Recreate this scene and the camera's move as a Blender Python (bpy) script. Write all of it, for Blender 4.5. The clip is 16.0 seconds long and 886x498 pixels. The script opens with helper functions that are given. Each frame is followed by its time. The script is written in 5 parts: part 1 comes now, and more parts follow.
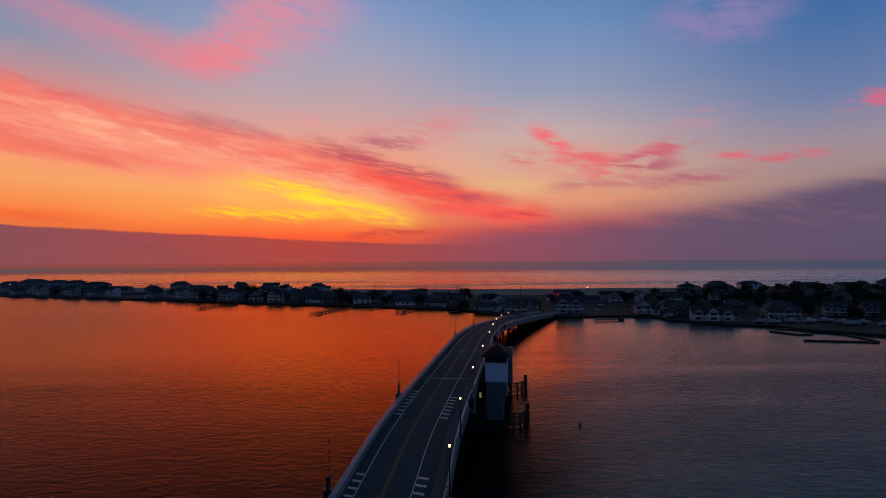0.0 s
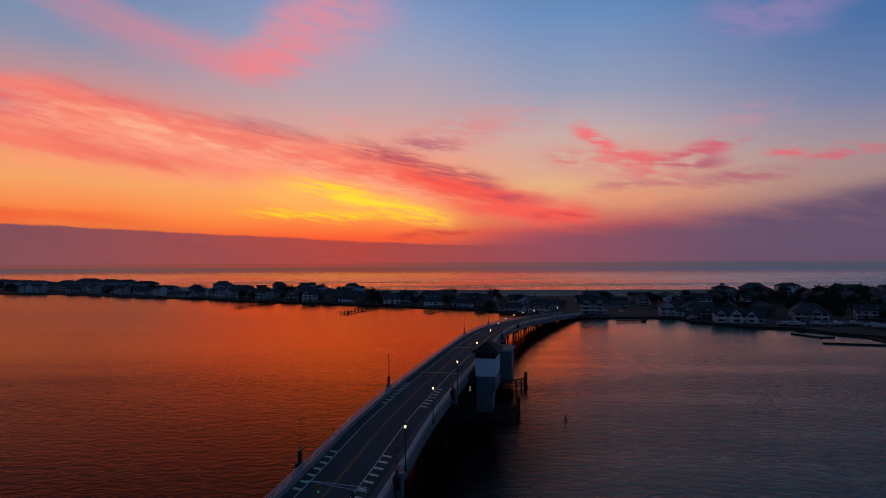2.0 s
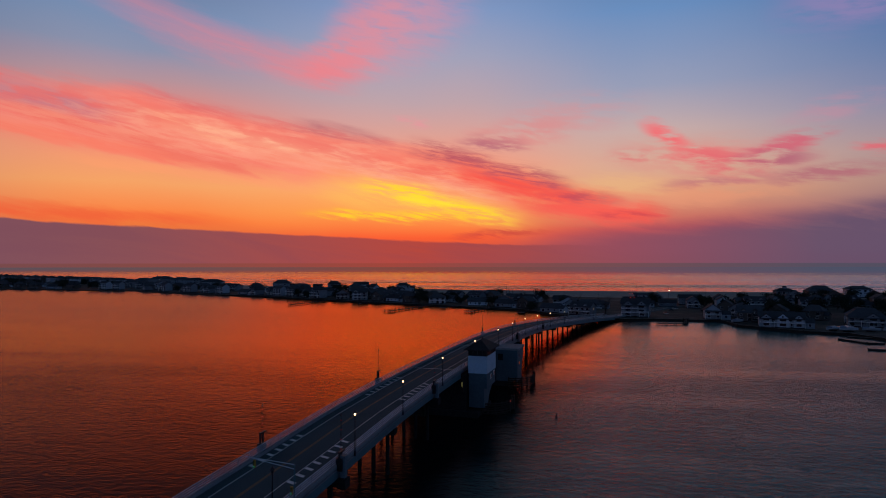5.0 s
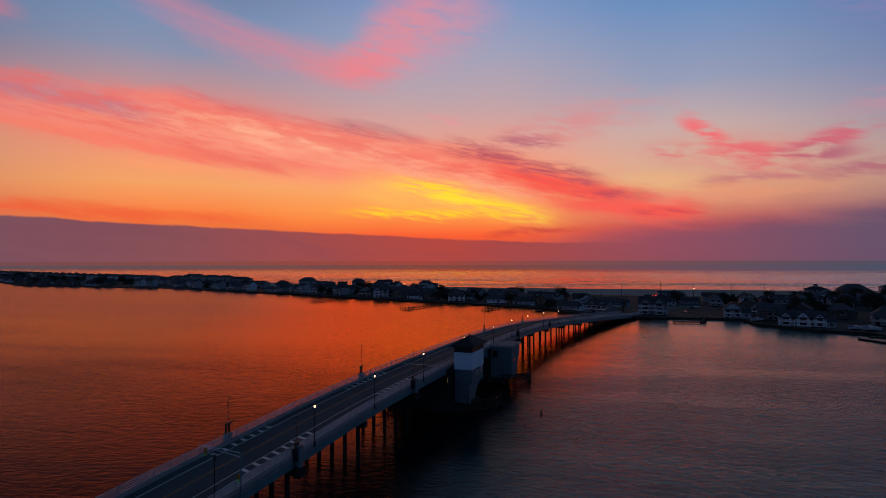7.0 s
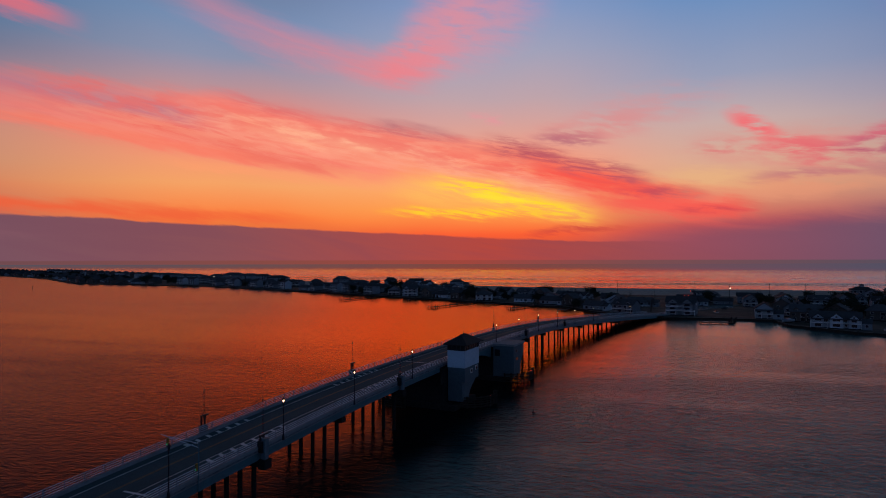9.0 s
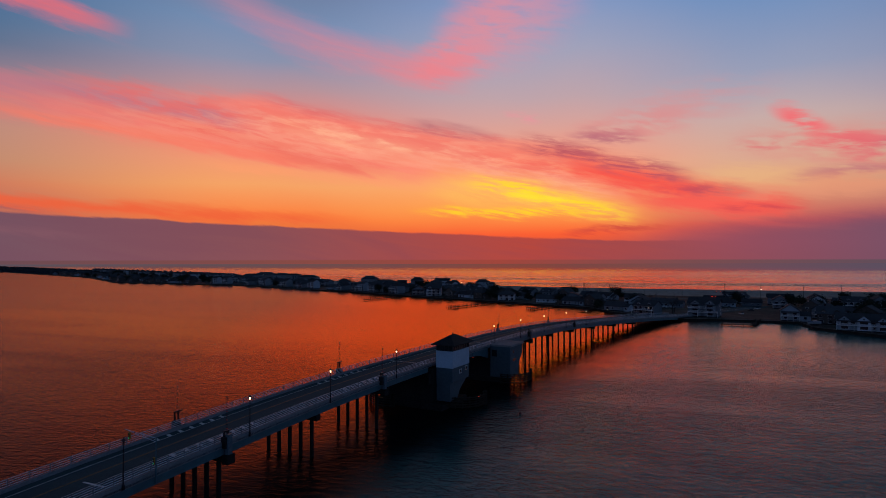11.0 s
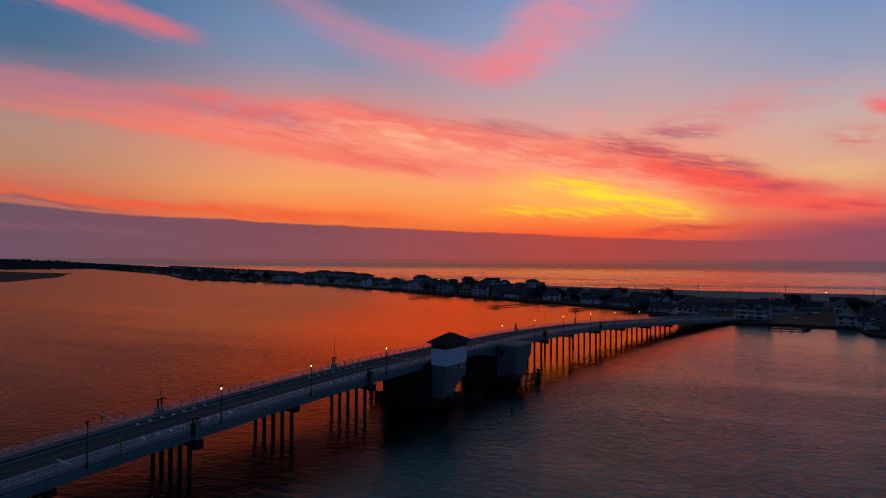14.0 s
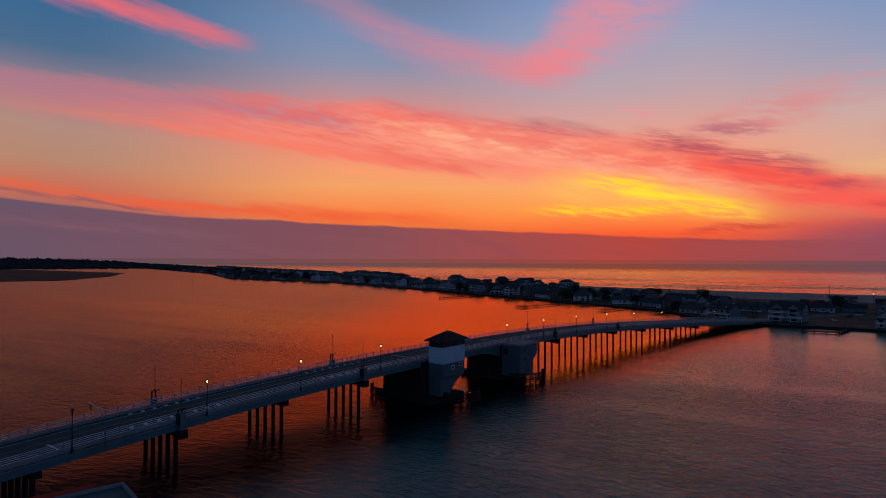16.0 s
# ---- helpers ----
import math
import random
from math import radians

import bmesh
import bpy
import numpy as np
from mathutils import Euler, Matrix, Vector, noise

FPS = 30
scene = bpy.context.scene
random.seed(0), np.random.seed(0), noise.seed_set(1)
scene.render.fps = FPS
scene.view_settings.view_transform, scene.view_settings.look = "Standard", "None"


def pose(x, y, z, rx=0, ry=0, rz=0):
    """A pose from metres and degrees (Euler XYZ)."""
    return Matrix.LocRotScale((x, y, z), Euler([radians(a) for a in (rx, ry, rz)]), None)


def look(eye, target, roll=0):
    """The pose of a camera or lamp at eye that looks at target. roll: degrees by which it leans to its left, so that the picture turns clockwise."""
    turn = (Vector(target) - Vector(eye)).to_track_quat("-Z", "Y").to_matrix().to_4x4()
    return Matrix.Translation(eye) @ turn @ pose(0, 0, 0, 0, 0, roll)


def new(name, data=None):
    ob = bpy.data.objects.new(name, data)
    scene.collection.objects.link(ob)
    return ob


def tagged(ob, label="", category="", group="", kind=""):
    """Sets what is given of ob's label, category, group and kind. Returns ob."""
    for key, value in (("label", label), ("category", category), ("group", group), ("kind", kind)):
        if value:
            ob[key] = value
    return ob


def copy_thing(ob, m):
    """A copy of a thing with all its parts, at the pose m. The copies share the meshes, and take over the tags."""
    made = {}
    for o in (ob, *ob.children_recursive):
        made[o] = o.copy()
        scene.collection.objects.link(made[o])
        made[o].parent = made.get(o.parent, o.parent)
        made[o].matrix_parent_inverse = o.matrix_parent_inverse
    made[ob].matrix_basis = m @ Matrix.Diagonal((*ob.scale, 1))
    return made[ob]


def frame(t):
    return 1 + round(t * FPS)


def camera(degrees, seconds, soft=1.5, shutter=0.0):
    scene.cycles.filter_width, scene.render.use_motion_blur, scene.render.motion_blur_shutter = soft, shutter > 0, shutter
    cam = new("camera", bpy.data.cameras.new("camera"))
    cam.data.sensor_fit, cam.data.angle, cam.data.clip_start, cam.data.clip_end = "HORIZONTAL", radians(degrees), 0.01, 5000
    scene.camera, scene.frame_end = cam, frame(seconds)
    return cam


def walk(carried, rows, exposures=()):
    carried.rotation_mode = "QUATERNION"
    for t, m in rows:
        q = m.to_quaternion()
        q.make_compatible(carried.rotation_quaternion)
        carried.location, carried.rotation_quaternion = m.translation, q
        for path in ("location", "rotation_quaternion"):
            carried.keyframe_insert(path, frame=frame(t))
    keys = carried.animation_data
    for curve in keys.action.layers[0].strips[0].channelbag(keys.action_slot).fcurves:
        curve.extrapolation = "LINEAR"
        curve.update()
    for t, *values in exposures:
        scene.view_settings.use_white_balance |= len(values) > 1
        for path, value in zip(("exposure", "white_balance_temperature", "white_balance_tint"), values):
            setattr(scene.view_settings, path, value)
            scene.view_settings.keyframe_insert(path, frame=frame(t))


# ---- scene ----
cam = camera(73.5, 16.0, 0.9)
PATH = [
    (0, (3.442, 2.706, 41.998), (3.469, 4.705, 42.038), -0.4),
    (0.5, (6.553, -0.082, 42.078), (6.546, 1.917, 42.119), -0.4),
    (1, (9.741, -2.834, 42.156), (9.693, -0.835, 42.198), -0.3),
    (1.5, (12.998, -5.451, 42.236), (12.914, -3.454, 42.279), -0.3),
    (2, (16.28, -7.783, 42.302), (16.168, -5.787, 42.345), -0.3),
    (2.5, (19.599, -9.74, 42.384), (19.449, -7.746, 42.427), -0.2),
    (3, (22.908, -11.24, 42.478), (22.736, -9.248, 42.519), -0.3),
    (3.5, (26.229, -12.233, 42.572), (26.022, -10.245, 42.614), -0.2),
    (4, (29.553, -12.703, 42.557), (29.296, -10.721, 42.6), -0.1),
    (6.5, (46.052, -12.587, 42.334), (45.65, -10.628, 42.374), -0.1),
    (7, (49.389, -12.37, 42.331), (48.953, -10.418, 42.368), -0.1),
    (7.5, (52.828, -12.036, 42.285), (52.354, -10.093, 42.322), -0.1),
    (8, (56.244, -11.581, 42.252), (55.738, -9.646, 42.286), -0.0),
    (8.5, (59.565, -11.009, 42.238), (59.026, -9.084, 42.272), -0.1),
    (9, (62.827, -10.325, 42.253), (62.257, -8.409, 42.287), -0.1),
    (11.5, (79.35, -6.41, 42.656), (78.627, -4.545, 42.688), -0.0),
    (12, (82.576, -5.57, 42.676), (81.813, -3.722, 42.707), 0.1),
    (12.5, (85.721, -4.674, 42.68), (84.928, -2.838, 42.712), 0.0),
    (13, (88.903, -3.731, 42.647), (88.079, -1.909, 42.679), 0.1),
    (13.5, (92.128, -2.726, 42.615), (91.27, -0.919, 42.647), 0.1),
    (14, (95.351, -1.644, 42.586), (94.465, 0.149, 42.617), 0.2),
    (14.5, (98.519, -0.499, 42.553), (97.603, 1.279, 42.585), 0.1),
    (15, (101.683, 0.683, 42.506), (100.729, 2.44, 42.538), 0.2),
    (15.5, (104.911, 1.872, 42.44), (103.924, 3.611, 42.472), 0.2),
    (16, (108.198, 3.052, 42.359), (107.184, 4.775, 42.39), 0.2),
]
walk(cam, [(t, look(eye, target, roll)) for t, eye, target, roll in PATH])

# ---- world and sun ----


def srgb(r, g, b):
    """Linear colour from 0..255 display values."""
    return tuple((c / 12.92 if c <= 0.04045 else ((c + 0.055) / 1.055) ** 2.4) for c in (r / 255, g / 255, b / 255))


class Nodes:
    """Short ways to chain shader nodes."""

    def __init__(self, tree):
        self.tree = tree

    def add(self, kind):
        return self.tree.nodes.new(kind)

    def put(self, socket, value):
        if isinstance(value, bpy.types.NodeSocket):
            self.tree.links.new(value, socket)
        elif value is not None:
            socket.default_value = (*value, 1) if isinstance(value, tuple) and len(value) == 3 and socket.type == "RGBA" else value

    def math(self, op, a, b=None, c=None, clamp=False):
        n = self.add("ShaderNodeMath")
        n.operation, n.use_clamp = op, clamp
        for i, v in enumerate((a, b, c)):
            self.put(n.inputs[i], v)
        return n.outputs[0]

    def smooth(self, x, lo, hi):
        n = self.add("ShaderNodeMapRange")
        n.interpolation_type = "SMOOTHSTEP"
        self.put(n.inputs[0], x)
        n.inputs[1].default_value, n.inputs[2].default_value = lo, hi
        return n.outputs[0]

    def mix(self, f, a, b, kind="MIX"):
        n = self.add("ShaderNodeMix")
        n.data_type, n.blend_type = "RGBA", kind
        self.put(n.inputs[0], f), self.put(n.inputs[6], a), self.put(n.inputs[7], b)
        return n.outputs[2]

    def ramp(self, x, stops, ease="LINEAR"):
        n = self.add("ShaderNodeValToRGB")
        n.color_ramp.interpolation = ease
        e = n.color_ramp.elements
        while len(e) < len(stops):
            e.new(0.5)
        for el, (p, c) in zip(e, stops):
            el.position, el.color = p, (*c, 1)
        self.put(n.inputs[0], x)
        return n.outputs[0]

    def curve(self, x, lo, hi, points, top):
        """A smooth value 0..top over x in lo..hi."""
        n = self.add("ShaderNodeFloatCurve")
        c = n.mapping.curves[0]
        pts = [((px - lo) / (hi - lo), py / top) for px, py in points]
        while len(c.points) < len(pts):
            c.points.new(0.5, 0.5)
        for p, q in zip(c.points, pts):
            p.location = q
        n.mapping.update()
        u = self.math("DIVIDE", self.math("SUBTRACT", x, lo), hi - lo, clamp=True)
        self.put(n.inputs[1], u)
        return self.math("MULTIPLY", n.outputs[0], top)

    def noise(self, vec, scale, detail=4.0, rough=0.55, warp=0.0, out=0):
        n = self.add("ShaderNodeTexNoise")
        self.put(n.inputs["Vector"], vec)
        n.inputs["Scale"].default_value, n.inputs["Detail"].default_value = scale, detail
        n.inputs["Roughness"].default_value, n.inputs["Distortion"].default_value = rough, warp
        return n.outputs[out]

    def vec(self, x, y, z=0.0):
        n = self.add("ShaderNodeCombineXYZ")
        for i, v in enumerate((x, y, z)):
            self.put(n.inputs[i], v)
        return n.outputs[0]


world = bpy.data.worlds.new("dawn_sky")
scene.world = world
world.use_nodes = True
world.node_tree.nodes.clear()
W = Nodes(world.node_tree)
direction = W.add("ShaderNodeSeparateXYZ")
W.put(direction.inputs[0], W.add("ShaderNodeTexCoord").outputs["Generated"])
AZ = W.math("MULTIPLY", W.math("ARCTAN2", direction.outputs[0], direction.outputs[1]), 57.2958)
EL = W.math("MULTIPLY", W.math("ARCSINE", direction.outputs[2]), 57.2958)

# streaky drift of the high cloud, drawn out along the wind and falling to the south
tilt = W.math("ADD", EL, W.math("MULTIPLY", AZ, 0.2))
wisps = W.noise(W.vec(W.math("MULTIPLY", AZ, 0.06), W.math("MULTIPLY", tilt, 0.42)), 1.0, 6, 0.6, 0.8)
fine = W.noise(W.vec(W.math("MULTIPLY", AZ, 0.16), W.math("MULTIPLY", tilt, 0.9), 3.1), 1.0, 6, 0.62, 0.6)
torn = W.noise(W.vec(W.math("MULTIPLY", AZ, 0.34), W.math("MULTIPLY", W.math("ADD", EL, W.math("MULTIPLY", AZ, 0.12)), 1.5), 11.3), 1.0, 4, 0.52, 0.25)
fleck = W.noise(W.vec(W.math("MULTIPLY", AZ, 0.3), W.math("MULTIPLY", W.math("ADD", EL, W.math("MULTIPLY", AZ, 0.17)), 2.6), 5.9), 1.0, 6, 0.62, 0.5)
soft = W.noise(W.vec(W.math("MULTIPLY", AZ, 0.05), W.math("MULTIPLY", EL, 0.1), 7.7), 1.0, 3, 0.5)
EL2 = W.math("ADD", EL, W.math("ADD", W.math("MULTIPLY", W.math("SUBTRACT", wisps, 0.5), 1.6), W.math("ADD", W.math("MULTIPLY", W.math("SUBTRACT", fine, 0.5), 1.1), W.math("ADD", W.math("MULTIPLY", W.math("SUBTRACT", torn, 0.5), 0.6), W.math("MULTIPLY", W.math("SUBTRACT", fleck, 0.5), 0.5)))))
EL3 = W.math("ADD", EL, W.math("MULTIPLY", W.math("SUBTRACT", soft, 0.5), 2.0))


def column(*stops):
    return W.ramp(W.math("DIVIDE", EL3, 60.0, clamp=True), [(e / 60, srgb(*c)) for e, c in stops])


back = column((0, (98, 106, 136)), (8, (98, 118, 158)), (20, (84, 116, 166)), (34, (56, 90, 134)), (60, (24, 44, 66)))
north = column((0, (110, 78, 96)), (6, (200, 116, 92)), (8, (184, 136, 112)), (10.5, (178, 140, 126)), (13, (148, 128, 140)), (16.5, (76, 108, 140)), (20, (60, 104, 146)), (25, (58, 94, 132)), (30, (46, 56, 74)), (38, (36, 40, 54)), (60, (24, 46, 62)))
nne = column((0, (160, 70, 60)), (3.6, (252, 128, 62)), (6.5, (246, 164, 102)), (9, (244, 154, 114)), (12, (240, 134, 114)), (15.5, (182, 146, 154)), (18, (140, 146, 172)), (21, (118, 142, 178)), (25, (106, 120, 152)), (30, (84, 54, 54)), (38, (48, 40, 50)), (60, (24, 46, 62)))
glow = column((0, (176, 74, 60)), (2.4, (252, 96, 52)), (4.6, (255, 160, 78)), (7, (255, 172, 110)), (9.5, (248, 156, 126)), (12, (222, 162, 150)), (15, (192, 164, 170)), (19, (162, 162, 186)), (23, (130, 152, 194)), (26.5, (112, 130, 168)), (31, (78, 52, 56)), (38, (46, 42, 54)), (60, (24, 46, 62)))
east = column((0, (126, 84, 98)), (3, (196, 84, 86)), (6, (226, 156, 118)), (9, (218, 172, 148)), (12, (200, 172, 168)), (16, (152, 158, 184)), (22, (106, 142, 190)), (26, (92, 124, 168)), (31, (46, 68, 84)), (40, (30, 52, 64)), (60, (24, 46, 62)))
south = column((0, (84, 76, 100)), (4, (116, 96, 118)), (6.5, (164, 134, 132)), (9, (160, 142, 152)), (13, (110, 128, 168)), (19, (70, 110, 164)), (24, (62, 98, 146)), (30, (40, 74, 92)), (38, (30, 60, 74)), (60, (24, 46, 62)))
sky = W.mix(W.smooth(AZ, -125, -66), back, north)
sky = W.mix(W.smooth(AZ, -64, -38), sky, nne)
sky = W.mix(W.smooth(AZ, -36, -14), sky, glow)
sky = W.mix(W.smooth(AZ, -9, 9), sky, east)
sky = W.mix(W.smooth(AZ, 9, 36), sky, south)
sky = W.mix(W.smooth(AZ, 44, 105), sky, back)


def along(lo, hi, fade=4.0, rise=None):
    return W.math("MULTIPLY", W.smooth(AZ, lo, lo + (rise or fade)), W.math("SUBTRACT", 1.0, W.smooth(AZ, hi - fade, hi)))


def streak(colour, points, half, alpha, fade=5.0, ragged=0.5, hard=0.0, grain=None, rise=None):
    """A long cloud that follows a line of azimuths and elevations."""
    global sky
    lo, hi = points[0][0], points[-1][0]
    d = W.math("DIVIDE", W.math("ABSOLUTE", W.math("SUBTRACT", EL2, W.curve(AZ, lo, hi, points, 30.0))), half)
    body = W.math("SUBTRACT", 1.0, W.smooth(d, hard, 1.0))
    tear = W.math("ADD", 1.0 - ragged, W.math("MULTIPLY", W.smooth(grain or wisps, 0.38, 0.6), ragged))
    f = W.math("MULTIPLY", W.math("MULTIPLY", body, tear), W.math("MULTIPLY", along(lo, hi, fade, rise), alpha), clamp=True)
    sky = W.mix(f, sky, srgb(*colour))


def puff(colour, az, el, ra, re, turn, alpha, lo=0.4, hi=0.6):
    """A torn patch of cloud about one direction; turn is its slope."""
    global sky
    da, de = W.math("SUBTRACT", AZ, az), W.math("SUBTRACT", EL2, el)
    de = W.math("SUBTRACT", de, W.math("MULTIPLY", da, turn))
    r = W.math("SQRT", W.math("ADD", W.math("POWER", W.math("ABSOLUTE", W.math("DIVIDE", da, ra)), 2.0), W.math("POWER", W.math("ABSOLUTE", W.math("DIVIDE", de, re)), 2.0)))
    body = W.math("SUBTRACT", 1.0, W.smooth(r, 0.2, 1.0))
    f = W.math("MULTIPLY", W.math("MULTIPLY", body, W.smooth(torn, lo, hi)), alpha, clamp=True)
    sky = W.mix(f, sky, srgb(*colour))


def band(stops, upper, lower, crisp, hazy, alpha, fade, ragged, grain):
    """A sheet of cloud between two lines; stops colour it from one end to the other."""
    global sky
    lo, hi = upper[0][0], upper[-1][0]
    u = W.math("SUBTRACT", W.curve(AZ, lo, hi, upper, 30.0), EL2)
    d = W.math("SUBTRACT", EL2, W.curve(AZ, lo, hi, lower, 30.0))
    f = W.math("MULTIPLY", W.smooth(u, -0.2, crisp), W.smooth(d, -0.6, hazy))
    f = W.math("MULTIPLY", f, W.math("ADD", 1.0 - ragged, W.math("MULTIPLY", W.smooth(grain, 0.36, 0.62), ragged)))
    colour = W.ramp(W.math("DIVIDE", W.math("SUBTRACT", AZ, lo), hi - lo, clamp=True), [((z - lo) / (hi - lo), srgb(*c)) for z, c in stops])
    sky = W.mix(W.math("MULTIPLY", f, W.math("MULTIPLY", along(lo, hi, fade, 40.0), alpha), clamp=True), sky, colour)


# the great diagonal sheet and its folds
UPPER = [(-86, 15.4), (-66, 15.0), (-53.4, 14.9), (-47.8, 14.8), (-41.4, 14.7), (-37.2, 15.1), (-32.8, 14.2), (-26.5, 13.3), (-21.1, 12.5), (-16.5, 11.9), (-10.2, 11.0), (-6, 10.2), (0.7, 8.3), (6, 6.6), (13, 4.6)]
LOWER = [(-86, 11.8), (-66, 11.0), (-53.4, 10.5), (-47.8, 9.9), (-41.4, 9.1), (-34.2, 8.2), (-26.5, 7.3), (-18, 6.6), (-10, 5.2), (-3, 4.0), (4, 3.2), (13, 2.6)]
band(((-86, (176, 116, 134)), (-60, (222, 120, 118)), (-44, (248, 126, 112)), (-30, (253, 134, 116)), (-16, (254, 134, 110)), (-4, (248, 104, 86)), (6, (240, 88, 80)), (13, (222, 84, 88))), UPPER, LOWER, 1.2, 1.8, 0.88, 6, 0.3, fine)
streak((176, 122, 140), [(-78, 13.4), (-62, 13.6), (-53, 13.7), (-47.8, 13.4), (-42, 12.9), (-34, 12.2)], 1.5, 0.75, 10, 0.3)
streak((250, 122, 98), [(-72, 11.9), (-60, 11.6), (-50, 11.0), (-42, 10.2), (-34, 9.2), (-28, 8.4)], 0.8, 0.75, 9, 0.3, 0, None, 24)
streak((255, 188, 152), [(-36, 12.4), (-30, 11.6), (-24, 10.6), (-18, 9.6), (-13, 8.6)], 1.3, 0.75, 5, 0.95, 0, fine)
streak((255, 172, 134), [(-40, 13.2), (-33, 11.9), (-27, 10.7), (-20, 9.4), (-13, 8.0), (-7, 6.8), (-1, 5.4)], 1.5, 0.62, 6, 0.5, 0, fine)
streak((255, 160, 110), [(-44, 9.0), (-36, 8.3), (-28, 7.6), (-20, 7.0)], 0.7, 0.6, 6, 0.4, 0, fine)
streak((236, 106, 88), [(-49, 12.7), (-45.7, 12.1), (-39.1, 11.0), (-32.7, 9.5), (-28.6, 8.9), (-23, 8.6)], 1.1, 0.6, 6, 0.5, 0, fine)
streak((255, 176, 146), [(-60, 12.2), (-46, 12.0), (-36, 11.6), (-26, 10.6), (-16, 9.2), (-8, 7.4), (0, 5.8)], 2.6, 0.42, 8, 1.0, 0, fleck, 30)
streak((240, 100, 92), [(-56, 13.6), (-44, 13.4), (-34, 12.6), (-24, 11.2), (-14, 9.4), (-4, 7.6), (6, 5.4)], 2.2, 0.5, 8, 1.0, 0, torn)
streak((228, 88, 92), [(-40, 14.6), (-37.2, 14.7), (-32.8, 13.9), (-26.5, 13.0), (-21.1, 12.2), (-16.5, 11.6), (-10, 10.8)], 0.9, 0.45, 6, 0.8, 0.0, fleck)
streak((240, 96, 58), [(-84, 5.8), (-67, 5.4), (-58, 4.8), (-46, 4.4), (-36, 3.8), (-26, 3.2)], 0.95, 0.82, 8, 0.45)
streak((250, 84, 72), [(-10, 9.0), (-4, 7.6), (1, 6.4), (6, 5.0), (12, 4.1)], 1.5, 0.85, 4, 0.3, 0, fine)
streak((170, 92, 108), [(-25, 12.9), (-20.5, 12.5), (-16.2, 11.9), (-13, 11.3)], 0.8, 0.6, 4, 0.6, 0.0, fine)
streak((178, 80, 98), [(-14, 11.5), (-10.2, 10.7), (-7, 9.8), (-4.9, 9.1), (0.7, 7.8), (4, 6.9)], 1.5, 0.75, 4, 1.0, 0.0, fleck)
streak((184, 84, 98), [(-14, 11.3), (-10.2, 10.6), (-7, 9.7), (-4.9, 9.0), (0.7, 7.7), (4, 6.8)], 0.8, 0.5, 3, 0.9, 0.0, torn)
streak((255, 196, 92), [(-24, 7.2), (-14, 6.4), (-8, 5.4), (-3, 4.4), (1, 3.9)], 2.3, 0.8, 8, 0.45, 0, fine)
streak((255, 220, 40), [(-19, 7.3), (-16.2, 7.0), (-11.3, 6.2), (-7.5, 5.2), (-4, 4.4), (-1, 4.0)], 1.3, 0.95, 5, 0.95, 0.0, fleck)
streak((255, 226, 60), [(-15, 6.3), (-11.5, 6.0), (-8.5, 5.3), (-6, 4.9)], 0.6, 0.8, 3, 0.7, 0.0, torn)
streak((255, 210, 44), [(-24, 4.7), (-16.6, 4.6), (-12, 4.4), (-7.6, 4.2), (-4, 3.8)], 0.8, 0.9, 6, 0.9, 0.0, fleck)
puff((250, 96, 84), 5.5, 5.2, 7.5, 2.2, -0.1, 0.9, 0.16, 0.5)
puff((196, 78, 90), 4.0, 6.0, 5.5, 0.9, -0.06, 0.9, 0.3, 0.54)
puff((206, 76, 82), 8.0, 4.4, 4.5, 0.7, 0.0, 0.8, 0.3, 0.54)
puff((200, 66, 62), -4.0, 2.7, 6.0, 0.45, 0.05, 0.7, 0.26, 0.5)
puff((248, 90, 80), 6.5, 4.9, 5.5, 0.35, -0.1, 0.8, 0.26, 0.5)
puff((236, 184, 130), 8.0, 6.9, 7.0, 1.6, -0.1, 0.6, 0.2, 0.5)
# separate clouds
streak((236, 128, 136), [(-50, 26.0), (-42, 23.2), (-34.3, 20.3), (-28.6, 18.8), (-24, 18.0), (-21.7, 17.7), (-16, 18.0)], 2.6, 0.62, 4, 0.4, 0.0, wisps, 22)
puff((240, 130, 138), -20.0, 18.4, 5.5, 2.6, 0.2, 0.75, 0.2, 0.62)
puff((232, 136, 146), -16.8, 20.8, 6.0, 5.2, 0.5, 0.6, 0.1, 0.62)
puff((222, 144, 158), -13.5, 22.0, 9.0, 5.5, 0.2, 0.6, 0.1, 0.65)
streak((238, 108, 114), [(-74, 22.0), (-66, 20.9), (-58, 20.2), (-52, 19.3), (-47, 18.6)], 1.35, 0.9, 5, 0.3, 0.05)
puff((232, 150, 158), -12.4, 13.4, 2.46, 0.75, -0.1, 0.75, 0.34, 0.6)
puff((156, 96, 118), -4.6, 11.3, 4.35, 1.12, -0.05, 0.9, 0.34, 0.6)
puff((226, 130, 130), -2.5, 12.0, 8.0, 1.9, 0.1, 0.5, 0.3, 0.6)
puff((222, 138, 132), 14.0, 9.2, 11.0, 2.8, -0.1, 0.6, 0.2, 0.6)
puff((244, 106, 112), 11.2, 11.5, 3.0, 1.3, -0.5, 0.9, 0.3, 0.55)
puff((222, 116, 118), 8.6, 9.7, 3.4, 0.9, -0.1, 0.7, 0.34, 0.6)
puff((240, 108, 112), 13.6, 9.5, 4.6, 1.3, -0.12, 0.7, 0.32, 0.62)
puff((226, 104, 112), 16.0, 8.6, 5.4, 1.7, -0.15, 0.75, 0.34, 0.62)
puff((210, 96, 116), 20.6, 9.7, 5.0, 1.1, 0.16, 0.85, 0.32, 0.6)
puff((178, 92, 116), 19.8, 8.6, 4.4, 1.1, 0.0, 0.8, 0.34, 0.6)
